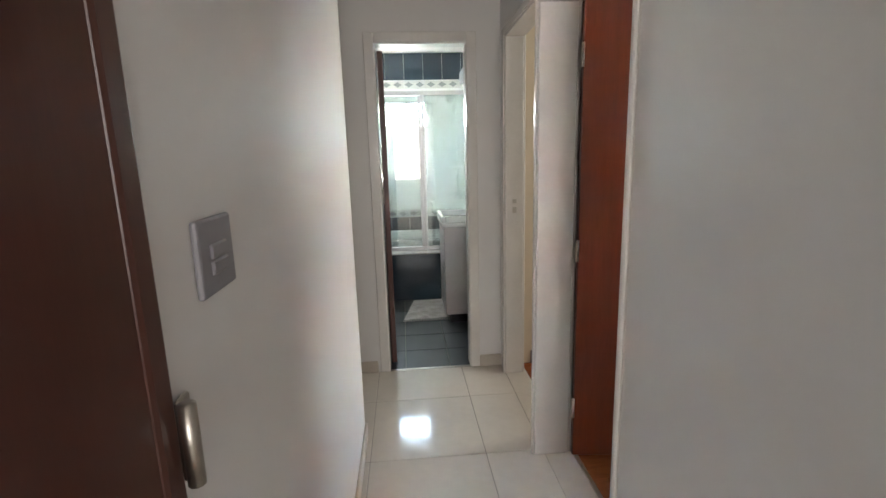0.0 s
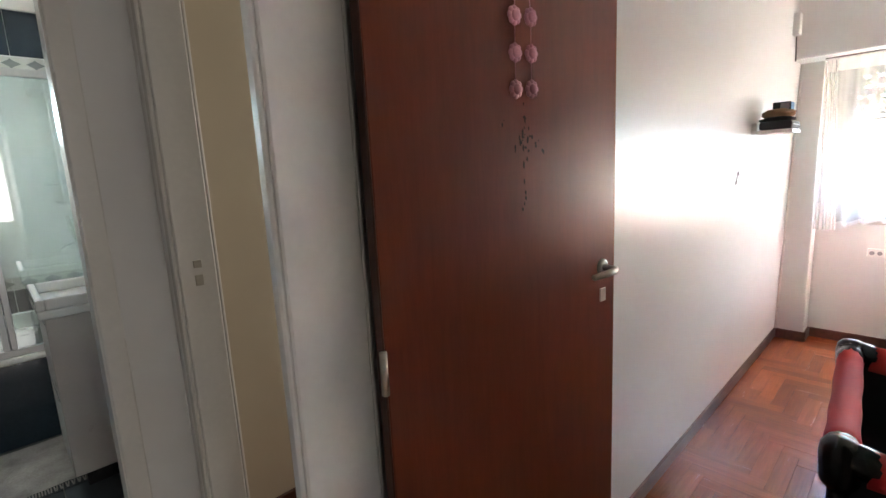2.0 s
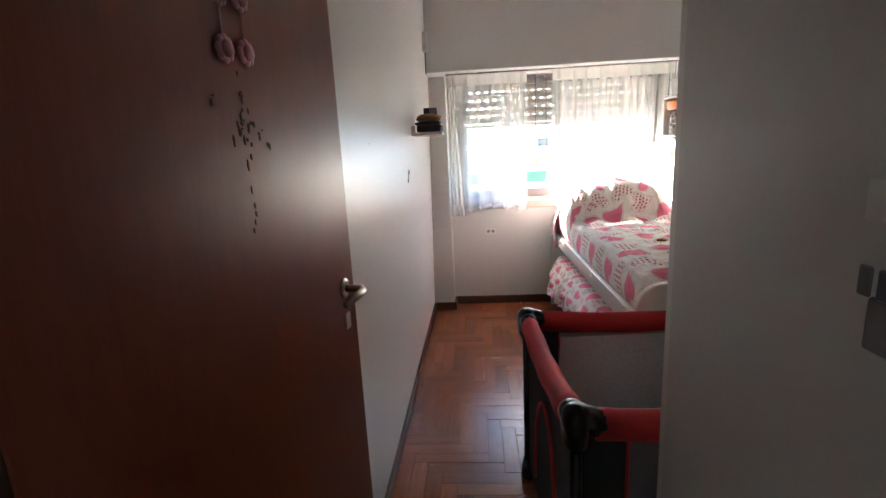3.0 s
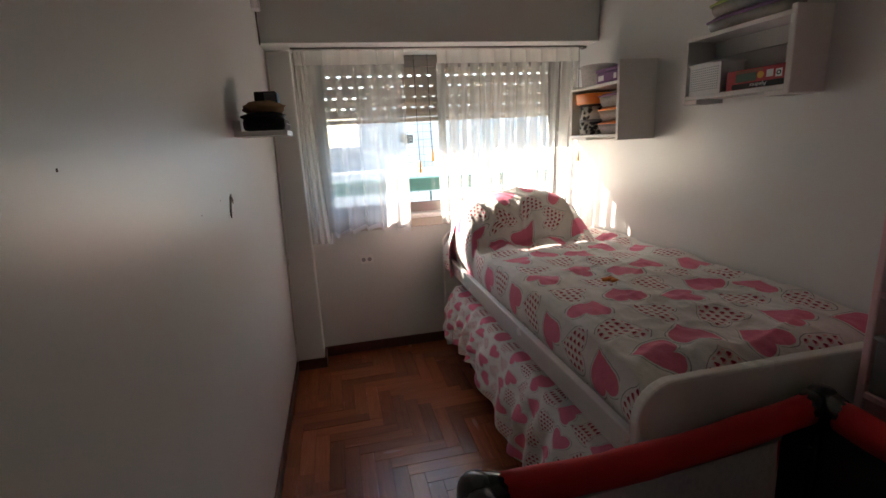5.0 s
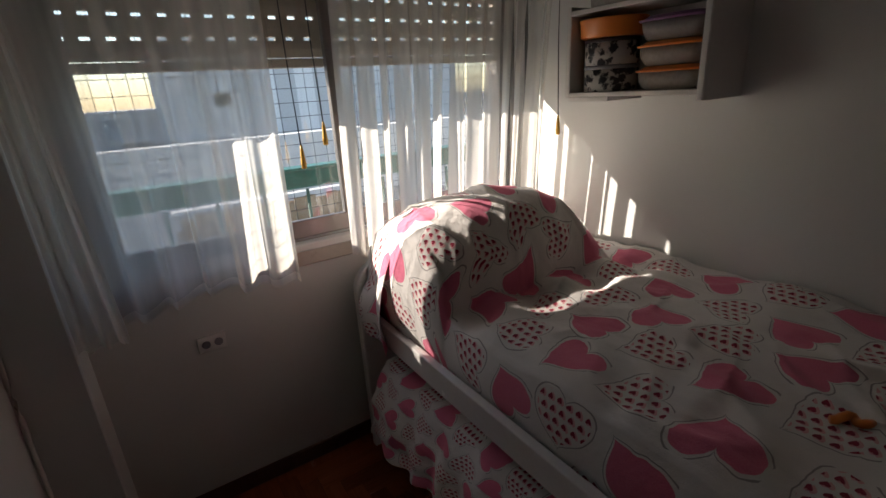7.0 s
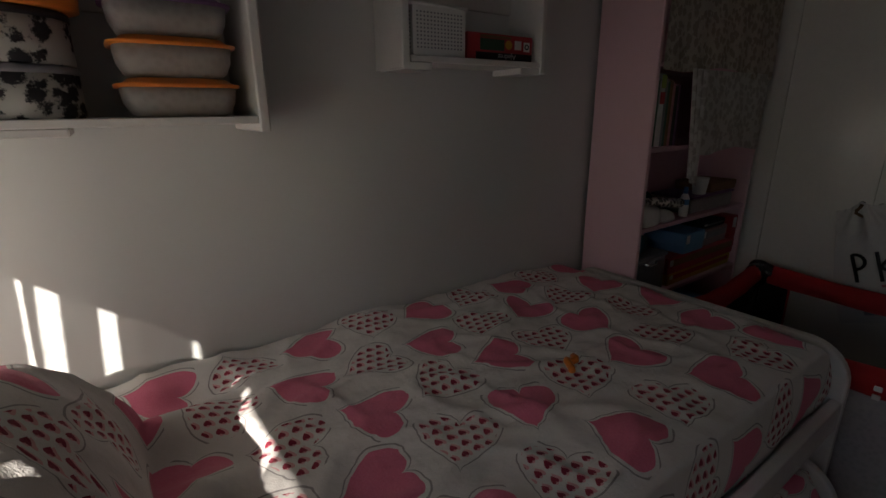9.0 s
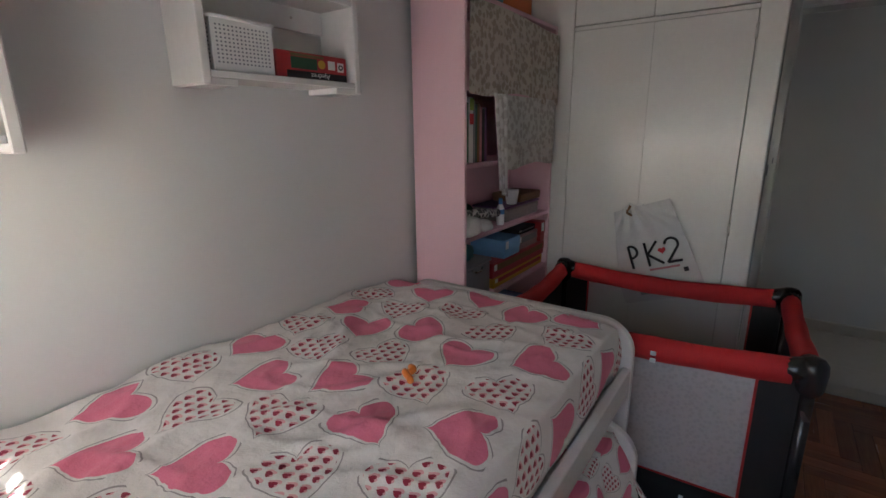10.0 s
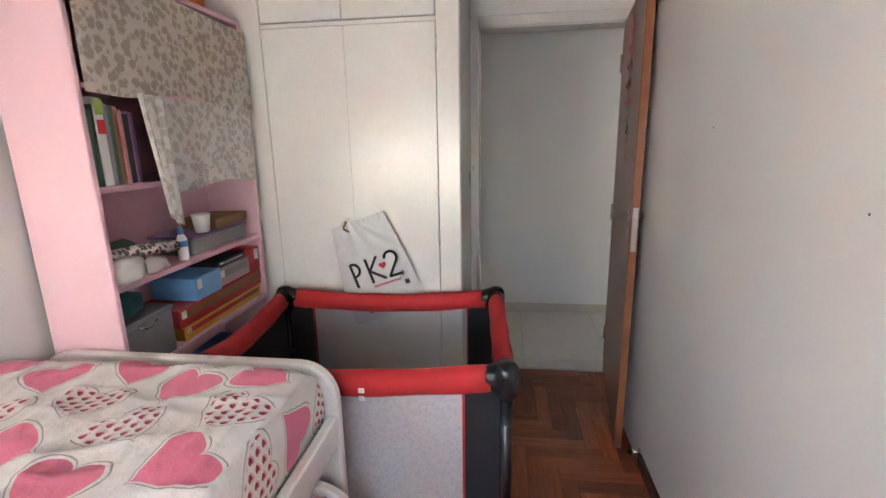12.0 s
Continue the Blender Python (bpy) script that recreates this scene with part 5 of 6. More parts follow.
def bookcase_contents():
    x = 3.862
    for w, t, mat in ((0.026, 0.215, GREENC), (0.012, 0.23, DKGRN), (0.030, 0.25, WPLAST), (0.014, 0.235, GREYB), (0.012, 0.225, GREENC), (0.016, 0.23, BROWNC), (0.014, 0.22, ROSE), (0.020, 0.21, BLACKC), (0.016, 0.215, PURPLE)):
        upright_book(x - w, x, 1.2765, t, 0.19, mat)
        x -= w + 0.003
    solo("red_label", box(3.790, 3.8175, 3.0465, 3.048, 1.425, 1.465), REDI, "red label on a white folder's spine", "label")
    solo("green_label", box(3.790, 3.8175, 3.0465, 3.048, 1.478, 1.522), GREEN, "green label on a white folder's spine", "label")
    z = 0.9805
    crumple("folded_cloth", (3.74, 2.95, z), (0.11, 0.07, 0.075), GREENC, "crumpled dark green cloth on the shelf", "cloth", 3.0)
    roll = thing("fabric_roll", (3.73, 3.03, z), "spotted white fabric roll lying on the shelf", "fabric roll")
    part("roll", tube([(3.858, 3.01, z + 0.085), (3.72, 3.02, z + 0.078), (3.56, 3.035, z + 0.060)], [0.019, 0.021, 0.018], sides=12), SPOTC, roll, "", True)
    crumple("plastic_bag", (3.79, 3.03, z), (0.072, 0.04, 0.052), WHITEC, "crumpled white plastic bag", "bag", 9.0)
    crumple("plastic_bag", (3.675, 3.03, z), (0.055, 0.038, 0.030), WHITEC, "small crumpled pale bag", "bag", 12.0)
    bt = thing("bottle", (3.53, 3.035, z), "small white bottle with a blue label", "bottle")
    part("body", lathe([(0.016, 0.0), (0.018, 0.006), (0.018, 0.075), (0.012, 0.09), (0.008, 0.095)], (3.53, 3.035, z), 16), WPLAST, bt, "", True)
    part("label", lathe([(0.0184, 0.050), (0.0184, 0.072)], (3.53, 3.035, z), 16), BLUE, bt, "blue label")
    part("cap", lathe([(0.009, 0.095), (0.009, 0.118), (0.006, 0.122)], (3.53, 3.035, z), 14), BLUE, bt, "", True)
    tray = thing("plastic_organizer", (3.33, 2.95, z), "clear lidded plastic organizer with small things", "organizer")
    part("body", box(3.12, 3.48, 2.86, 3.04, z, z + 0.062, 0.006), CLEARP, tray)
    part("lid", box(3.115, 3.485, 2.855, 3.045, z + 0.062, z + 0.072, 0.003), PURPLE, tray)
    for k, mat in enumerate((TEAL, ORANGE, PURPLE, BLUE, BROWNC)):
        part("trinket", box(3.15 + 0.06 * k, 3.195 + 0.06 * k, 2.90, 3.0, z + 0.004, z + 0.05, 0.006), mat, tray)
    carton("wooden_box", 3.08, 3.31, 2.87, 3.03, z + 0.0722, z + 0.112, BROWNC, "low brown box lying on the organizer")
    cup = thing("cup", (3.37, 3.01, z + 0.0722), "white plastic cup on the organizer", "cup")
    part("body", lathe([(0.024, 0.0), (0.026, 0.002), (0.034, 0.068), (0.036, 0.070), (0.033, 0.070), (0.024, 0.006)], (3.37, 3.01, z + 0.0724), 20), WPLAST, cup, "", True)
    z = 0.688
    tub = thing("storage_tub", (3.75, 2.97, z), "dark grey plastic tub with crumpled plastic on top", "storage tub")
    part("body", box(3.66, 3.862, 2.86, 3.06, z, z + 0.155, 0.01, 2), GREYB, tub)
    part("rim", box(3.655, 3.864, 2.855, 3.064, z + 0.155, z + 0.170, 0.004), GREYB, tub)
    part("handle", tube([(3.74, 3.065, z + 0.145), (3.76, 3.072, z + 0.135), (3.80, 3.072, z + 0.137), (3.82, 3.065, z + 0.147)], 0.004, sides=6), CHROME, tub, "pale wire handle", True)
    crumple("plastic_wrap", (3.77, 2.96, z + 0.169), (0.08, 0.06, 0.05), TEAL, "crumpled bluish plastic wrap", "wrap", 21.0)
    carton("game_box", 3.06, 3.60, 2.85, 3.045, z, z + 0.052, YELC, "orange and yellow flat game box", REDB)
    carton("game_box", 3.05, 3.62, 2.85, 3.05, z + 0.0542, z + 0.125, REDB, "dark red game box with worn print", BROWNC)
    carton("game_box", 3.36, 3.52, 2.87, 3.055, z + 0.1272, z + 0.215, PALEB, "small light blue box", PALEB)
    carton("game_box", 3.12, 3.35, 2.86, 3.04, z + 0.1272, z + 0.20, GREYP, "greyish pink game box with faded print", GREYB)
    carton("game_box", 3.045, 3.10, 2.86, 3.05, z + 0.1272, z + 0.235, REDB, "upright red game box", WPLAST)
    carton("game_box", 3.14, 3.34, 2.86, 3.035, z + 0.2022, z + 0.232, BLACKC, "thin dark game box", GREYB)
    z = 0.403
    carton("game_box", 3.1, 3.6, 2.84, 3.05, z, z + 0.1, BLUE, "blue game box on a low shelf", WPLAST)
    # on top of the bookcase
    z = 1.8935
    tb = thing("plastic_box", (3.7, 2.95, z), "teal translucent plastic box lying on the bookcase", "box")
    part("body", box(3.56, 3.86, 2.84, 3.05, z + 0.0015, z + 0.085, 0.012, 2), TEAL, tb)
    part("lid", box(3.55, 3.87, 2.835, 3.055, z + 0.085, z + 0.098, 0.004), CLEARP, tb)
    oc = thing("orange_box", (3.3, 2.95, z), "upright bright orange carton on the bookcase", "box")
    part("board", box(3.03, 3.52, 2.90, 2.925, z + 0.0015, z + 0.34, 0.004), ORCARD, oc)
    part("foot", box(3.05, 3.5, 2.88, 2.95, z + 0.0015, z + 0.02, 0.003), ORCARD, oc)


def rounded_tub(x, y, rings, bm=None):
    """Stacked rounded-rectangle outlines (half width, half depth, z), closed at both ends."""
    own = bm or bmesh.new()
    n = 32
    loops = []
    for w, d, z in rings:
        loop = []
        for k in range(n):
            c, q = math.cos(2 * math.pi * k / n), math.sin(2 * math.pi * k / n)
            loop.append(own.verts.new((x + w * math.copysign(abs(c) ** 0.45, c), y + d * math.copysign(abs(q) ** 0.45, q), z)))
        loops.append(loop)
    for a, b in zip(loops, loops[1:]):
        for k in range(n):
            own.faces.new((a[k], a[(k + 1) % n], b[(k + 1) % n], b[k]))
    own.faces.new(loops[0][::-1]), own.faces.new(loops[-1])
    return own


def food_box(x, y, z, w, d, h, lid, name="food_container"):
    """A clear plastic container with a coloured lid and something in it."""
    b = thing(name, (x, y, z), "clear plastic food container with a coloured lid", "food container", "stacked food containers")
    part("body", rounded_tub(x, y, [(w / 2 - 0.022, d / 2 - 0.022, z), (w / 2 - 0.012, d / 2 - 0.012, z + 0.006), (w / 2 - 0.003, d / 2 - 0.003, z + h * 0.5), (w / 2, d / 2, z + h)]), CLEARP, b, "", True)
    part("contents", rounded_tub(x, y, [(w / 2 - 0.028, d / 2 - 0.028, z + 0.004), (w / 2 - 0.016, d / 2 - 0.016, z + h * 0.5), (w / 2 - 0.022, d / 2 - 0.022, z + h * 0.66)]), BROWNC, b, "", True)
    part("lid", rounded_tub(x, y, [(w / 2 + 0.007, d / 2 + 0.006, z + h + 0.001), (w / 2 + 0.008, d / 2 + 0.007, z + h + 0.007), (w / 2 - 0.004, d / 2 - 0.004, z + h + 0.010), (w / 2 - 0.014, d / 2 - 0.014, z + h + 0.019), (w / 2 - 0.03, d / 2 - 0.03, z + h + 0.021)]), lid, b, "domed plastic lid", True)
    return b


def wall_shelf_window():
    global PLACE
    PLACE = Matrix.Translation((5.155, RW, 1.375)) @ Matrix.Diagonal((1.06, 1.0, 0.862, 1)) @ Matrix.Translation((-5.135, -2.68, -1.378))
    root = thing("wall_shelf", (5.375, 2.79, 1.39), "white painted open wall shelf near the window", "wall shelf")
    part("side", box(5.135, 5.155, 2.68, 2.895, 1.378, 1.828, 0.003), BEDW, root)
    part("side", box(5.592, 5.610, 2.68, 2.890, 1.395, 1.735, 0.003), BEDW, root)
    part("bottom", box(5.155, 5.592, 2.68, 2.892, 1.397, 1.414, 0.002), BEDW, root)
    part("shelf", box(5.155, 5.592, 2.68, 2.892, 1.700, 1.717, 0.002), BEDW, root)
    part("back_strip", box(5.155, 5.592, 2.68, 2.68 + 0.015, 1.64, 1.70, 0.002), BEDW, root)
    part("cleat", box(5.44, 5.600, 2.68 + 0.02, 2.885, 1.380, 1.3965, 0.002), BEDW, root)
    for k in range(2):
        z = 1.4145 + 0.098 * k
        t = thing("floral_tin", (5.49, 2.80, z), "round black tin with white floral pattern", "tin", "stacked floral tins")
        part("body", lathe([(0.083, 0.0), (0.085, 0.003), (0.085, 0.082)], (5.498, 2.795, z), 36), TINM, t, "", True)
        part("lid", lathe([(0.087, 0.082), (0.0875, 0.095), (0.084, 0.0975)], (5.498, 2.795, z), 36), BLACKC if k else GREYB, t, "", True)
    t = thing("orange_bowl", (5.49, 2.8, 1.611), "shallow orange plastic bowl on the tins", "bowl")
    part("bowl", lathe([(0.090, 0.0), (0.100, 0.004), (0.104, 0.06), (0.107, 0.067), (0.102, 0.067), (0.09, 0.01)], (5.495, 2.80, 1.6108), 40), ORANGE, t, "", True)
    for k in range(3):
        food_box(5.27, 2.80, 1.4145 + 0.0825 * k, 0.185, 0.15, 0.060, (ORANGE, ORANGE, PURPLE)[k])
    b = thing("clear_tub", (5.49, 2.79, 1.717), "large clear plastic tub on the shelf", "tub")
    part("body", lathe([(0.075, 0.0), (0.085, 0.004), (0.095, 0.12), (0.10, 0.125)], (5.485, 2.79, 1.7172), 30), CLEARP, b, "", True)
    part("lid", lathe([(0.103, 0.1255), (0.103, 0.133), (0.09, 0.138)], (5.485, 2.79, 1.7172), 30), CLEARP, b, "", True)
    b = thing("purple_box", (5.27, 2.79, 1.717), "purple lunch box with white labels", "box")
    part("body", box(5.172, 5.37, 2.73, 2.875, 1.7172, 1.785, 0.012, 2), PURPLE, b)
    part("lid", box(5.168, 5.374, 2.726, 2.879, 1.785, 1.805, 0.006), PURPLE, b)
    for x in (5.335, 5.31, 5.20):
        part("label", box(x - 0.011, x + 0.011, 2.8755, 2.877, 1.735, 1.765, m=None), WPLAST, b, "white label")
    PLACE = Matrix.Identity(4)


def wall_shelf_door():
    global PLACE
    PLACE = Matrix.Translation((4.298, RW, 1.515)) @ Matrix.Diagonal((1.0, 0.76, 0.86, 1)) @ Matrix.Translation((-4.262, -2.68, -1.515))
    root = thing("wall_shelf", (4.515, 2.785, 1.53), "white painted open wall shelf with a top board", "wall shelf")
    part("side", box(4.262, 4.284, 2.68, 2.875, 1.515, 1.835, 0.003), BEDW, root)
    part("side", box(4.742, 4.764, 2.68, 2.870, 1.515, 1.822, 0.003), BEDW, root)
    part("bottom", box(4.284, 4.742, 2.68, 2.872, 1.533, 1.552, 0.002), BEDW, root)
    part("top", box(4.284, 4.742, 2.68, 2.872, 1.800, 1.818, 0.002), BEDW, root)
    part("back_strip", box(4.284, 4.742, 2.68, 2.68 + 0.016, 1.725, 1.80, 0.002), BEDW, root)
    for x in (4.275, 4.675):
        part("cleat", box(x, x + 0.085, 2.68 + 0.02, 2.868, 1.512, 1.5325, 0.002), BEDW, root)
    part("screw", lathe([(0.005, 0), (0.004, 0.002)], (0, 0, 0), 10, m=Matrix.Translation((4.40, 2.68 + 0.016, 1.765)) @ Matrix.Rotation(radians(-90), 4, "X")), STEEL, root)
    # perforated basket
    bk = thing("basket", (4.64, 2.80, 1.552), "white perforated plastic basket on the shelf", "basket")
    x0, x1, y0, y1, z0, z1 = 4.565, 4.728, 2.72, 2.862, 1.5525, 1.690
    for a in ((x0, x1, y1 - 0.003, y1, z0, z1), (x0, x1, y0, y0 + 0.003, z0, z1), (x0, x0 + 0.003, y0 + 0.003, y1 - 0.003, z0, z1), (x1 - 0.003, x1, y0 + 0.003, y1 - 0.003, z0, z1), (x0, x1, y0, y1, z0, z0 + 0.004)):
        part("wall", box(*a, 0.001), WPLAST, bk)
    part("rim", tube([(x0 - 0.002, y0 - 0.002, z1), (x1 + 0.002, y0 - 0.002, z1), (x1 + 0.002, y1 + 0.002, z1), (x0 - 0.002, y1 + 0.002, z1)], 0.005, sides=6, closed=True), WPLAST, bk, "", True)
    bm = bmesh.new()
    for i in range(14):
        for j in range(10):
            box(x0 + 0.012 + 0.0105 * i, x0 + 0.0165 + 0.0105 * i, y1 - 0.001, y1 + 0.0008, z0 + 0.02 + 0.0105 * j, z0 + 0.0245 + 0.0105 * j, bm=bm)
    for i in range(11):
        for j in range(10):
            box(x1 - 0.001, x1 + 0.0008, y0 + 0.014 + 0.0105 * i, y0 + 0.0185 + 0.0105 * i, z0 + 0.02 + 0.0105 * j, z0 + 0.0245 + 0.0105 * j, bm=bm)
    tagged(part("holes", bm, GREYB, bk, "rows of small square holes"), kind="stuff")
    # chess game, lying upside down
    g = thing("game_box", (4.42, 2.79, 1.552), "red boxed chess game lying upside down on the shelf", "game box")
    gx0, gx1, gy = 4.298, 4.548, 2.845
    part("body", box(gx0, gx1, 2.70, gy, 1.5525, 1.634, 0.003), REDB, g)
    part("lower_band", box(gx0 + 0.004, gx1 - 0.03, gy, gy + 0.0015, 1.555, 1.577), BLACKC, g, "black printed band")
    part("picture", box(gx0 + 0.115, gx1 - 0.045, gy, gy + 0.0015, 1.583, 1.618), DKGRN, g, "dark green printed picture")
    part("stripe", box(gx0 + 0.09, gx1 - 0.045, gy, gy + 0.0015, 1.620, 1.629), BROWNC, g, "gold printed line")
    part("badge", lathe([(0.014, 0), (0.013, 0.001)], (0, 0, 0), 20, m=Matrix.Translation((gx0 + 0.098, gy + 0.001, 1.603)) @ Matrix.Rotation(radians(-90), 4, "X")), YELC, g, "yellow round badge")
    part("patch", box(gx0 + 0.048, gx0 + 0.074, gy, gy + 0.0015, 1.590, 1.618), WPLAST, g, "pale printed patch")
    part("patch", box(gx0 + 0.014, gx0 + 0.038, gy, gy + 0.0015, 1.586, 1.616), WPLAST, g, "pale printed patch")
    part("ring", lathe([(0.009, 0), (0.009, 0.0012), (0.005, 0.0012), (0.005, 0.0)], (0, 0, 0), 20, m=Matrix.Translation((gx0 + 0.026, gy + 0.0012, 1.601)) @ Matrix.Rotation(radians(-90), 4, "X")), BLACKC, g, "black ring")
    cu = bpy.data.curves.new("title", "FONT")
    cu.body, cu.size, cu.extrude, cu.align_x, cu.align_y = "Ajedrez", 0.022, 0.0004, "CENTER", "CENTER"
    tmp = bpy.data.objects.new("title", cu)
    scene.collection.objects.link(tmp)
    bpy.context.view_layer.update()
    me = bpy.data.meshes.new_from_object(tmp.evaluated_get(bpy.context.evaluated_depsgraph_get()))
    bpy.data.objects.remove(tmp)
    # faces the room (+y) and reads upside down
    me.transform(Matrix.Translation((gx0 + 0.105, gy + 0.0022, 1.566)) @ Matrix.Rotation(radians(180), 4, "Y") @ Matrix.Rotation(radians(180), 4, "Z") @ Matrix.Rotation(radians(90), 4, "X"))
    me.materials.append(WPLAST)
    ob = new("title", me)
    ob.parent = g
    me.transform(PLACE)
    ob.matrix_parent_inverse = Matrix.Translation(-g.location)
    ob["label"] = "white lettering Ajedrez upside down"
    # soft things piled on top
    food_box(4.50, 2.78, 1.8185, 0.36, 0.155, 0.045, PURPLE, "lunch_box")
    food_box(4.49, 2.78, 1.8865, 0.36, 0.155, 0.045, GREEN, "lunch_box")
    food_box(4.50, 2.78, 1.9545, 0.34, 0.15, 0.040, ORANGE, "lunch_box")
    cb = thing("thin_cable", (4.38, 2.84, 2.02), "loose thin dark cable on the pile", "cable")
    part("cable", tube([(4.37 + 0.05 * math.cos(k * 0.5), 2.845 + 0.004 * math.sin(k), 2.022 + 0.018 * (1 + math.sin(k * 0.5))) for k in range(10)], 0.003, sides=6), CORD, cb, "", True)
    PLACE = Matrix.Identity(4)


def small_shelf():
    global PLACE
    PLACE = Matrix.Translation((4.785, left_wall(1.47), 1.465)) @ Matrix.Diagonal((1.0, 0.88, 0.95, 1)) @ Matrix.Translation((-4.825, -4.765, -1.492))
    root = thing("small_shelf", (4.93, 4.67, 1.50), "small white wall shelf piled with bags and a box", "wall shelf")
    part("board", box(4.825, 5.045, 4.56, 4.765, 1.492, 1.512, 0.002), BEDW, root)
    part("end", box(4.825, 4.838, 4.735, 4.765, 1.512, 1.552, 0.002), BEDW, root)
    z = 1.5125
    c = thing("dark_case", (4.95, 4.66, z), "flat black cloth case on the small shelf", "case")
    part("body", box(4.835, 5.045, 4.565, 4.730, z, z + 0.046, 0.014, 2), BLACKC, c)
    part("zip", box(4.86, 5.04, 4.563, 4.566, z + 0.022, z + 0.026), GREYB, c)
    part("strap", tube([(5.045, 4.60, z + 0.03), (5.06, 4.585, z + 0.02), (5.065, 4.57, z + 0.012)], 0.006, sides=6), BLACKC, c, "", True)
    crumple("folded_bag", (4.945, 4.66, z + 0.043), (0.105, 0.088, 0.022), BLACKC, "folded dark bag in a pile", "bag", 5.0)
    crumple("brown_bag", (4.945, 4.655, z + 0.070), (0.105, 0.085, 0.030), BROWNC, "rolled brown cloth bag on the pile", "bag", 15.0)
    b = thing("small_box", (4.99, 4.66, z + 0.108), "small dark box with a blue side", "box")
    part("body", box(4.945, 5.04, 4.60, 4.69, z + 0.107, z + 0.152, 0.004), BLACKC, b)
    part("label", box(4.9435, 4.945, 4.605, 4.65, z + 0.112, z + 0.147), GREYB, b, "grey printed side")
    part("label", box(4.96, 5.035, 4.5985, 4.60, z + 0.111, z + 0.148), BLUE, b, "blue printed side")
    PLACE = Matrix.Identity(4)


def door_stop():
    d = thing("door_stop", (3.23, 4.77, 0.07), "small metal door stop on the skirting", "door stop")
    part("stem", tube([(3.23, 4.777, 0.085), (3.23, 4.74, 0.085)], 0.008, sides=10), CHROME, d, "", True)
    part("base", lathe([(0.016, 0), (0.016, 0.004), (0.01, 0.006)], (0, 0, 0), 14, m=Matrix.Translation((3.23, 4.777, 0.085)) @ Matrix.Rotation(radians(90), 4, "X")), CHROME, d)
    part("tip", lathe([(0.012, 0), (0.013, 0.012), (0.009, 0.016)], (0, 0, 0), 14, m=Matrix.Translation((3.23, 4.741, 0.085)) @ Matrix.Rotation(radians(90), 4, "X")), PPPLA, d, "black rubber tip", True)


# ---------- bathroom ----------


def bathroom():
    global SHIFT
    SHIFT = Vector((0.07, 0.08, 0))
    tub = thing("bathtub", (1.7, 7.6, 0), "white bathtub with a dark tiled front", "bathtub")
    part("front_panel", box(1.0, 2.42, 7.30, 7.34, 0, 0.46), NAVY, tub, "dark tiled front")
    part("rim", box(1.0, 2.42, 7.285, 7.40, 0.462, 0.50, 0.012, 2), CERAM, tub)
    part("rim", box(1.0, 2.42, 7.90, 7.995, 0.462, 0.50, 0.012, 2), CERAM, tub)
    part("basin", box(1.02, 2.40, 7.40, 7.90, 0.10, 0.14, 0.01), CERAM, tub)
    part("back_lip", box(1.0, 2.42, 7.96, 7.994, 0.50, 0.60, 0.006), CERAM, tub)
    scr = thing("shower_screen", (1.7, 7.32, 0.5), "framed glass shower screen on the tub", "shower screen")
    for a in ((1.0, 2.42, 7.305, 7.345, 0.50, 0.535), (1.0, 2.42, 7.305, 7.345, 1.945, 1.985)):
        part("rail", box(*a, 0.003), ALU, scr)
    for x in (1.005, 1.705, 1.735, 2.385):
        part("stile", box(x, x + 0.028, 7.308, 7.342, 0.535, 1.945, 0.003), ALU, scr)
    for a, b, y in ((1.033, 1.705, 7.332), (1.763, 2.385, 7.318)):
        p = part("pane", box(a, b, y - 0.003, y + 0.003, 0.535, 1.945), SHOWER, scr)
        p.visible_shadow = False
    # window over the tub
    w = thing("window_2", (1.5, 8.0, 1.83), "small bright bathroom window", "window", kind="structure")
    for a in ((1.15, 1.85, 7.985, 8.03, 1.70, 1.72), (1.15, 1.85, 7.985, 8.03, 1.95, 1.97), (1.15, 1.17, 7.985, 8.03, 1.72, 1.95), (1.83, 1.85, 7.985, 8.03, 1.72, 1.95), (1.375, 1.395, 7.985, 8.03, 1.72, 1.95), (1.605, 1.625, 7.985, 8.03, 1.72, 1.95)):
        part("window_frame", box(*a, 0.003), ALU, w)
    # wall tiles: white field, printed bands, navy rows
    bw = bpy.data.objects["wall_bath_back"]
    meshes = {}

    def tiles(y, x0, x1, z0, z1, nx, nz, mat, parent):
        key = (nx, nz, z0, mat.name)
        wx, wz = (x1 - x0) / nx, (z1 - z0) / nz
        for i in range(nx):
            for j in range(nz):
                cx, cz = x0 + wx * (i + 0.5), z0 + wz * (j + 0.5)
                if parent is bw and 1.14 < cx < 1.86 and 1.60 < cz < 2.0:
                    continue
                if key not in meshes:
                    meshes[key] = finish(box(-wx / 2 + 0.0015, wx / 2 - 0.0015, -0.006, 0, -wz / 2 + 0.0015, wz / 2 - 0.0015, 0.001), "tile", mat)
                o = new("tile", meshes[key])
                o.parent = parent
                o.location = Vector((cx, y, cz)) + SHIFT

    tiles(8.0, 1.0, 2.4, 0.50, 0.745, 7, 1, NAVY, bw)
    tiles(8.0, 1.0, 2.4, 0.745, 0.825, 7, 1, BANDT, bw)
    tiles(8.0, 1.0, 2.4, 0.825, 2.075, 7, 5, WTILE, bw)
    tiles(8.0, 1.0, 2.4, 2.10, 2.18, 7, 1, BANDT, bw)
    tiles(8.0, 1.0, 2.4, 2.185, 2.455, 7, 1, NAVY, bw)
    motif = finish(board([(-0.045, 0), (-0.01, 0.02), (0, 0.03), (0.012, 0.018), (0.05, 0), (0.012, -0.02), (0, -0.03), (-0.012, -0.018)], "y", -0.009, -0.005, 0), "motif", BANDG)
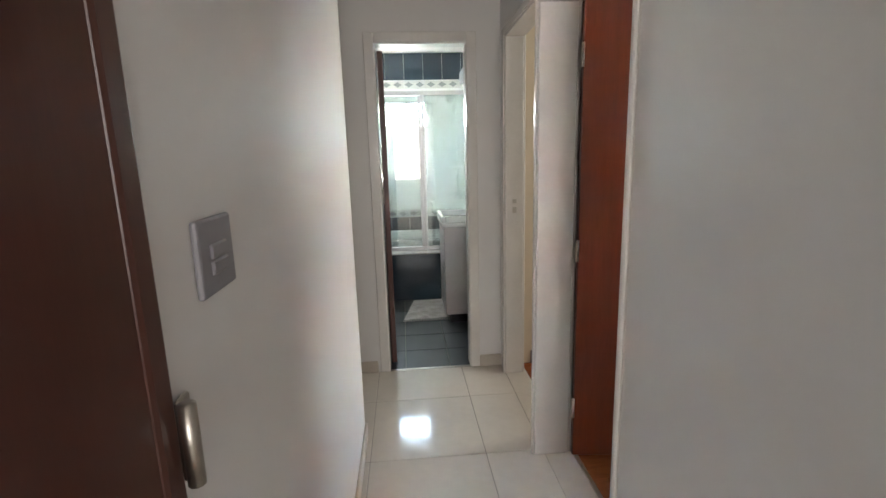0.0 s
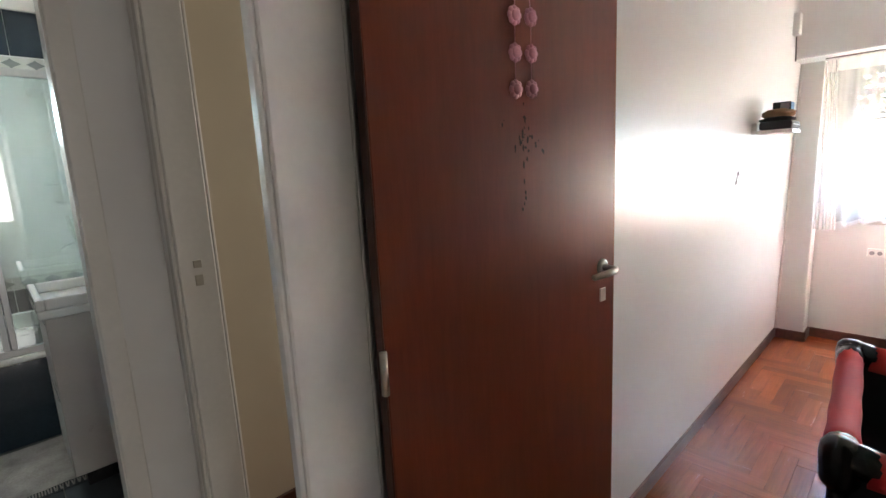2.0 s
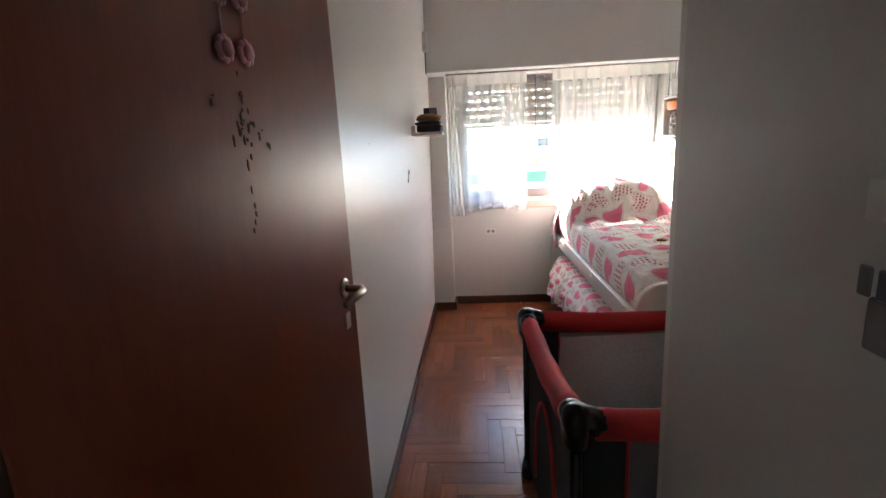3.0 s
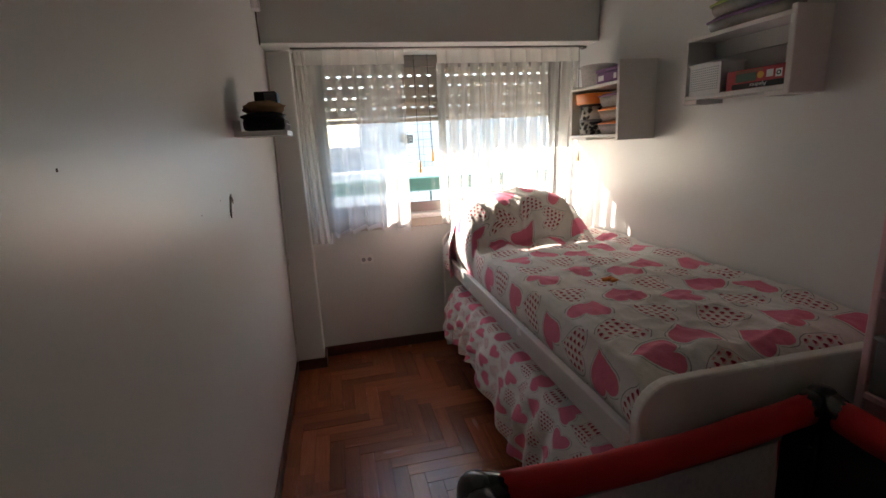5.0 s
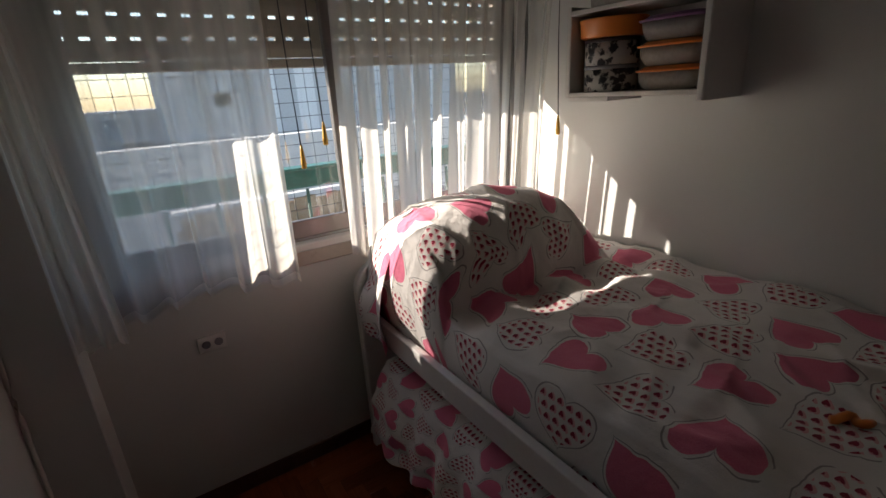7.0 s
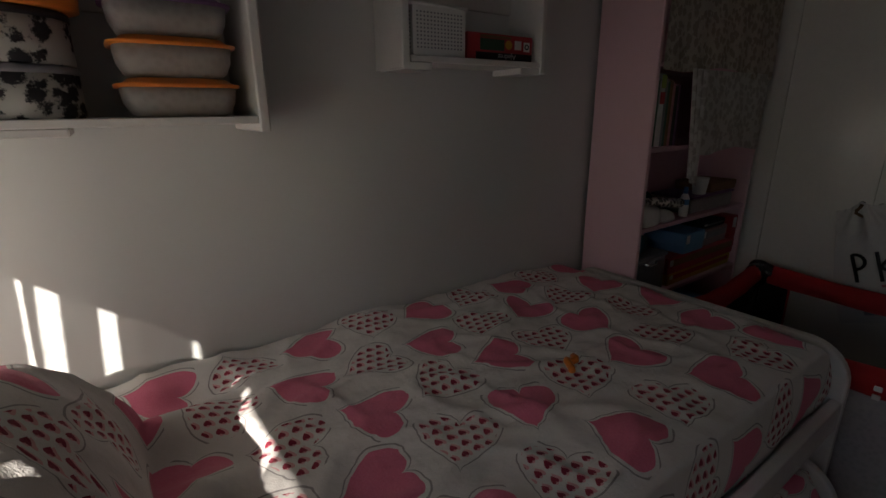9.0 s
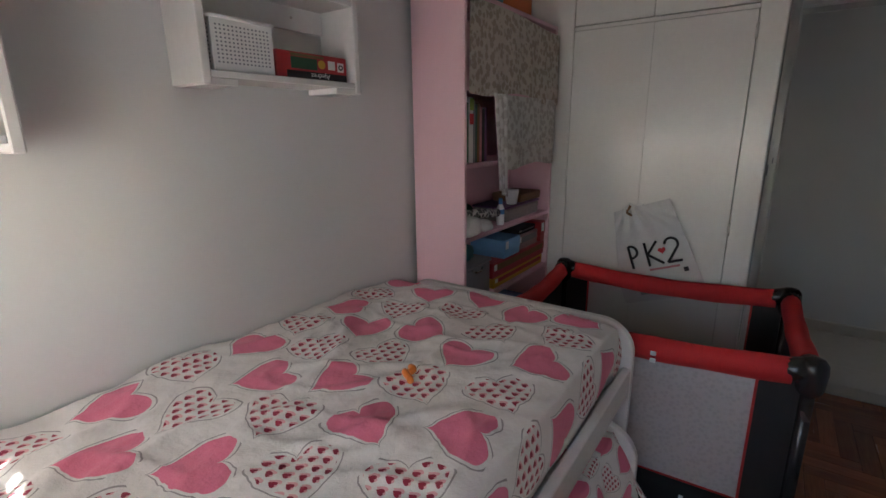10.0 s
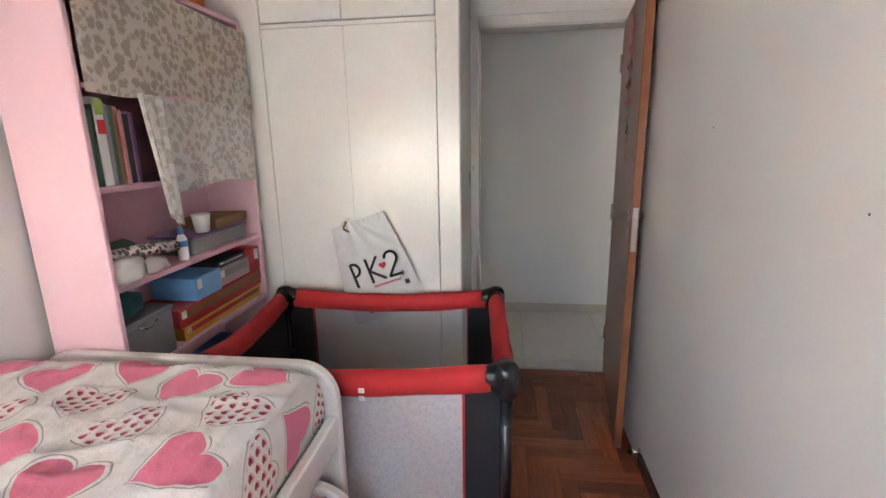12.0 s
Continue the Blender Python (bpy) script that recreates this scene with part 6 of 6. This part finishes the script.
    for z in (0.785, 2.14):
        for k in range(12):
            o = new("motif", motif)
            o.parent = bw
            o.location = Vector((1.06 + 0.117 * k, 8.0, z)) + SHIFT
            o["label"] = "grey leaf motif on the band"
    # washbasin unit
    v = thing("vanity_unit", (2.13, 6.8, 0), "grey-white bathroom vanity with a ceramic basin", "vanity")
    part("body", box(1.855, 2.25, 6.545, 7.02, 0.09, 0.825, 0.004), VANITY, v)
    part("plinth", box(1.90, 2.25, 6.60, 7.0, 0.0, 0.09), PPPLA, v, "dark recessed plinth")
    b = part("basin", box(1.835, 2.25, 6.53, 7.03, 0.827, 0.865, 0.01, 2), CERAM, v)
    for a in ((1.835, 1.865, 6.53, 7.03), (1.865, 2.23, 6.53, 6.56), (1.865, 2.23, 7.0, 7.03), (2.23, 2.25, 6.53, 7.03)):
        part("basin_rim", box(*a, 0.865, 0.915, 0.008, 2), CERAM, b)
    for z in (0.45, 0.80):
        part("seam", box(1.853, 1.8555, 6.56, 7.0, z, z + 0.006), GREYB, v)
    t = thing("tap", (2.36, 6.78, 1.0), "chrome wall tap over the basin", "tap")
    part("spout", tube([(2.25, 6.78, 1.00), (2.13, 6.78, 1.01), (2.08, 6.78, 1.0), (2.06, 6.78, 0.97)], [0.012, 0.012, 0.011, 0.010], sides=10), CHROME, t, "", True)
    for dy in (-0.08, 0.08):
        part("knob", lathe([(0.02, 0), (0.022, 0.02), (0.012, 0.03)], (0, 0, 0), 12, m=Matrix.Translation((2.25, 6.78 + dy, 1.02)) @ Matrix.Rotation(radians(-90), 4, "Y")), CHROME, t, "", True)
    part("riser", tube([(2.13, 6.95, 0.99), (2.10, 6.95, 1.2)], 0.01, sides=8), CHROME, t, "", True)
    mc = thing("mirror_cabinet", (2.36, 6.7, 1.7), "wooden-edged mirror cabinet over the basin", "cabinet")
    part("body", box(2.10, 2.25, 6.40, 7.0, 1.27, 1.98, 0.004), VANITY, mc)
    part("mirror", box(2.094, 2.0995, 6.42, 6.98, 1.29, 1.96), MIRROR, mc, "mirror door")
    part("cornice", box(2.06, 2.25, 6.38, 7.02, 1.98, 2.10, 0.02, 2), TRIMW, mc, "white light cornice")
    part("knob", tube([(2.095, 6.45, 1.40), (2.06, 6.45, 1.40)], 0.008), CHROME, mc)
    mat = thing("bath_mat", (1.67, 6.95, 0), "pale fringed bath mat on dark tiles", "bath mat")

    def rug(s, t):
        x, y = 1.50 + 0.42 * s + 0.10 * t, 6.70 + 0.55 * t
        return (x, y, 0.010 + 0.006 * abs(wobble(x, y, 0, 12.0)) + 0.012 * max(0, wobble(x, y, 4, 5.0)))

    part("mat_body", sheet(rug, 40, 40), RUG, mat)
    bm = bmesh.new()
    for k in range(40):
        x = 1.50 + 0.42 * k / 39
        tube([(x, 6.70, 0.010), (x + 0.004 * math.sin(k * 3), 6.67, 0.004)], 0.003, bm=bm, sides=4)
    tagged(part("fringe", bm, RUG, mat), kind="stuff")
    # dark floor tiles
    fl = bpy.data.objects["floor_bathroom"]
    me = finish(box(-0.1485, 0.1485, -0.1485, 0.1485, -0.008, 0, 0.001), "tile", DTILE)
    for i in range(5):
        for j in range(7):
            cx, cy = 1.13 + 0.30 * i, 5.985 + 0.30 * j
            if cx < 2.4:
                o = new("tile", me)
                o.parent, o.location = fl, (cx, cy, 0.002)
    SHIFT = Vector((0, 0, 0))


# ---------- outside ----------


def outside():
    struct("ground", box(-300, 700, -500, 500, -9.3, -9.0), GROUND, "dull grey street level far below", "ground")
    bal = thing("balcony_rail", (6.62, 3.6, 0.6), "green painted steel balcony beam with bars", "railing")
    part("beam", box(6.67, 6.73, 1.2, 6.2, 1.03, 1.125, 0.006), GREENB, bal)
    part("cap", box(6.585, 6.675, 1.2, 6.2, 1.127, 1.14, 0.003), GREENB, bal)
    for k in range(24):
        y = 1.3 + 0.2 * k
        part("bar", tube([(6.63, y, 0.35), (6.63, y, 1.03)], 0.008, sides=6), GREENB, bal, "", True)
    part("bottom_rail", box(6.61, 6.65, 1.2, 6.2, 0.30, 0.35, 0.004), GREENB, bal)
    struct("balcony_slab", box(6.14, 6.75, 0.9, 6.4, 0.14, 0.30), FAC2, "pale concrete ledge outside the window", "ledge")
    # safety net: thin wires, too many to count singly
    bm = bmesh.new()
    for k in range(44):
        y = 2.5 + 0.052 * k
        tube([(6.30, y, 0.30), (6.302, y + 0.004 * math.sin(k), 1.3), (6.30, y, 2.3)], 0.0011, bm=bm, sides=4)
    for k in range(38):
        z = 0.34 + 0.052 * k
        tube([(6.30, 2.45, z), (6.303, 3.6, z - 0.004), (6.30, 4.85, z)], 0.0011, bm=bm, sides=4)
    solo("safety_net", bm, NETM, "dark square-meshed safety net outside the window", "net", kind="stuff")

    def block(name, x0, x1, y0, y1, z1, mat, label, floors, bays):
        b = thing(name, ((x0 + x1) / 2, (y0 + y1) / 2, -9.0), label, "building")
        part("wall", box(x0, x1, y0, y1, -9.0, z1), mat, b)
        part("roof", box(x0 - 0.2, x1 + 0.2, y0 - 0.2, y1 + 0.2, z1, z1 + 0.35), FAC2, b)
        for f in range(floors):
            for k in range(bays):
                y = y0 + (y1 - y0) * (k + 0.5) / bays
                z = z1 - 2.2 - 2.9 * f
                w = part("window", box(x0 - 0.05, x0 + 0.05, y - 0.65, y + 0.65, z, z + 1.25), FAC2, b)
                part("pane", box(x0 - 0.06, x0 - 0.052, y - 0.56, y + 0.56, z + 0.07, z + 1.18), DARKGL, w)
        return b

    block("apartment_building", 24, 36, 8.0, 22, 9.0, FAC3, "grey-blue apartment building across the yards", 4, 3)
    block("apartment_building", 30, 40, 2.4, 16, 0.9, FAC3, "low grey building far across the yards", 1, 4)
    block("tiled_building", 17, 28, -4.5, 3.1, 2.72, FAC1, "pale tiled apartment building across the yard", 0, 0)
    b = thing("wall_vent", (16.98, 3.0, 2.6), "small dark vent in the tiled facade", "vent")
    part("grille", box(16.95, 17.0, 2.55, 2.85, 2.55, 2.85), DARKGL, b)
    b = thing("wall_vent", (16.98, 2.3, 1.5), "small dark vent in the tiled facade", "vent")
    part("grille", box(16.95, 17.0, 2.1, 2.45, 1.35, 1.6), DARKGL, b)
    struct("terrace_wall", box(12.6, 12.9, -3, 9, -9, 0.85), FAC2, "sunlit white terrace wall", "wall")
    f = thing("board_fence", (11.4, 3.0, -0.5), "tan wooden board fence on the next terrace", "fence")
    for k in range(14):
        part("board", box(11.4, 11.43, 1.65 + 0.17 * k, 1.81 + 0.17 * k, -1.6, 0.0 + 0.03 * math.sin(k * 2.3), 0.004), FENCE, f)
    part("rail", box(11.35, 11.40, 1.6, 4.1, -0.25, -0.17), FENCE, f)
    part("cap", box(11.33, 11.47, 1.55, 4.1, 0.05, 0.10), WPLAST, f)
    struct("terrace_roof", box(7.5, 12.6, -3, 9, -2.0, -1.6), ROOFM, "grey flat roof of the next terrace", "roof")
    h = thing("terrace_shed", (11.0, 0.9, -1.0), "dark low shed on the next terrace", "shed")
    part("body", box(10.6, 11.5, 0.2, 1.5, -1.6, -0.25), ROOFM, h)
    part("roof", box(10.5, 11.6, 0.1, 1.6, -0.25, -0.12), DARKGL, h)


# ---------- floors, piece by piece ----------


def hall_tiles():
    fl = bpy.data.objects["floor_hall"]
    lines_x = (0.55, 0.86, 1.405, 1.950, 2.223, 2.36)
    lines_y = [4.879 + 0.547 * k for k in range(-8, 3)]
    shared = {}
    for xa, xb in zip(lines_x, lines_x[1:]):
        for ya, yb in zip(lines_y, lines_y[1:]):
            yb = min(yb, BW + 0.02)
            if xb - xa < 0.02 or yb - ya < 0.02:
                continue
            key = (round(xb - xa, 3), round(yb - ya, 3))
            if key not in shared:
                shared[key] = finish(box(-key[0] / 2 + 0.001, key[0] / 2 - 0.001, -key[1] / 2 + 0.001, key[1] / 2 - 0.001, -0.008, 0, 0.0008), "tile", TILE)
            o = new("tile", shared[key])
            o.parent, o.location = fl, ((xa + xb) / 2, (ya + yb) / 2, 0.0)
    struct("threshold", box(2.35, 2.37, DY0, DY1, -0.006, 0.004, 0.002), STEEL, "thin metal strip between tiles and wood", "threshold")
    struct("threshold_bath", box(1.48, 2.01, BW - 0.005, BW + 0.02, -0.006, 0.004, 0.002), STEEL, "thin strip at the bathroom door", "threshold")


def parquet():
    """Herringbone of short planks, along and across the room."""
    fl = bpy.data.objects["floor_bedroom"]
    w, n = 0.068, 5
    length = w * n
    gap = 0.0004
    rnd = random.Random(11)
    kinds = []
    for k in range(4):
        kinds.append((finish(box(-length / 2 + gap, length / 2 - gap, -w / 2 + gap, w / 2 - gap, -0.009, 0.0 - 0.0004 * k, 0.0006), "plank", PARQ)))
    x0, x1, y0, y1 = 2.37, 6.085, 2.81, 4.87
    near, rest = 0, bmesh.new()
    spots = []
    for i in range(-70, 140):
        for j in range(-12, 24):
            ax, ay = (i + 2 * n * j) * w, i * w
            for across in (False, True):
                if across:
                    cx, cy, lx, ly = ax - w / 2, ay + length / 2, w, length
                else:
                    cx, cy, lx, ly = ax + length / 2, ay + w / 2, length, w
                px, py = cx + x0, cy + y0
                ca, cb = max(px - lx / 2, x0), min(px + lx / 2, x1)
                cc, cd = max(py - ly / 2, y0), min(py + ly / 2, y1)
                if cb - ca < 0.012 or cd - cc < 0.012:
                    continue
                whole = (cb - ca) * (cd - cc) > 0.98 * lx * ly
                spots.append((px, py, across, whole, ca, cb, cc, cd))
    for px, py, across, whole, ca, cb, cc, cd in spots:
        if whole and py > 3.72 and px > 2.4 and near < 300:
            o = new("plank", rnd.choice(kinds))
            o.parent = fl
            o.location = (px, py, 0)
            o.rotation_euler = (0, 0, radians(90) if across else 0)
            near += 1
        else:
            box(ca + gap, cb - gap, cc + gap, cd - gap, -0.009, -0.0004, bm=rest)
    tagged(part("planks_beyond", rest, PARQ, fl, "the parquet's other planks"), kind="stuff")


build_shell()
build_trim()
bedroom_door()
hall_doors()
wall_plates()
window_unit()
roller_shutter()
curtain_things()
bed()
bedspread()
trundle()
playpen()
wardrobe()
bookcase()
wall_shelf_window()
wall_shelf_door()
small_shelf()
bathroom()
outside()
bookcase_contents()
hanging_bag()
door_stop()
hall_tiles()
parquet()
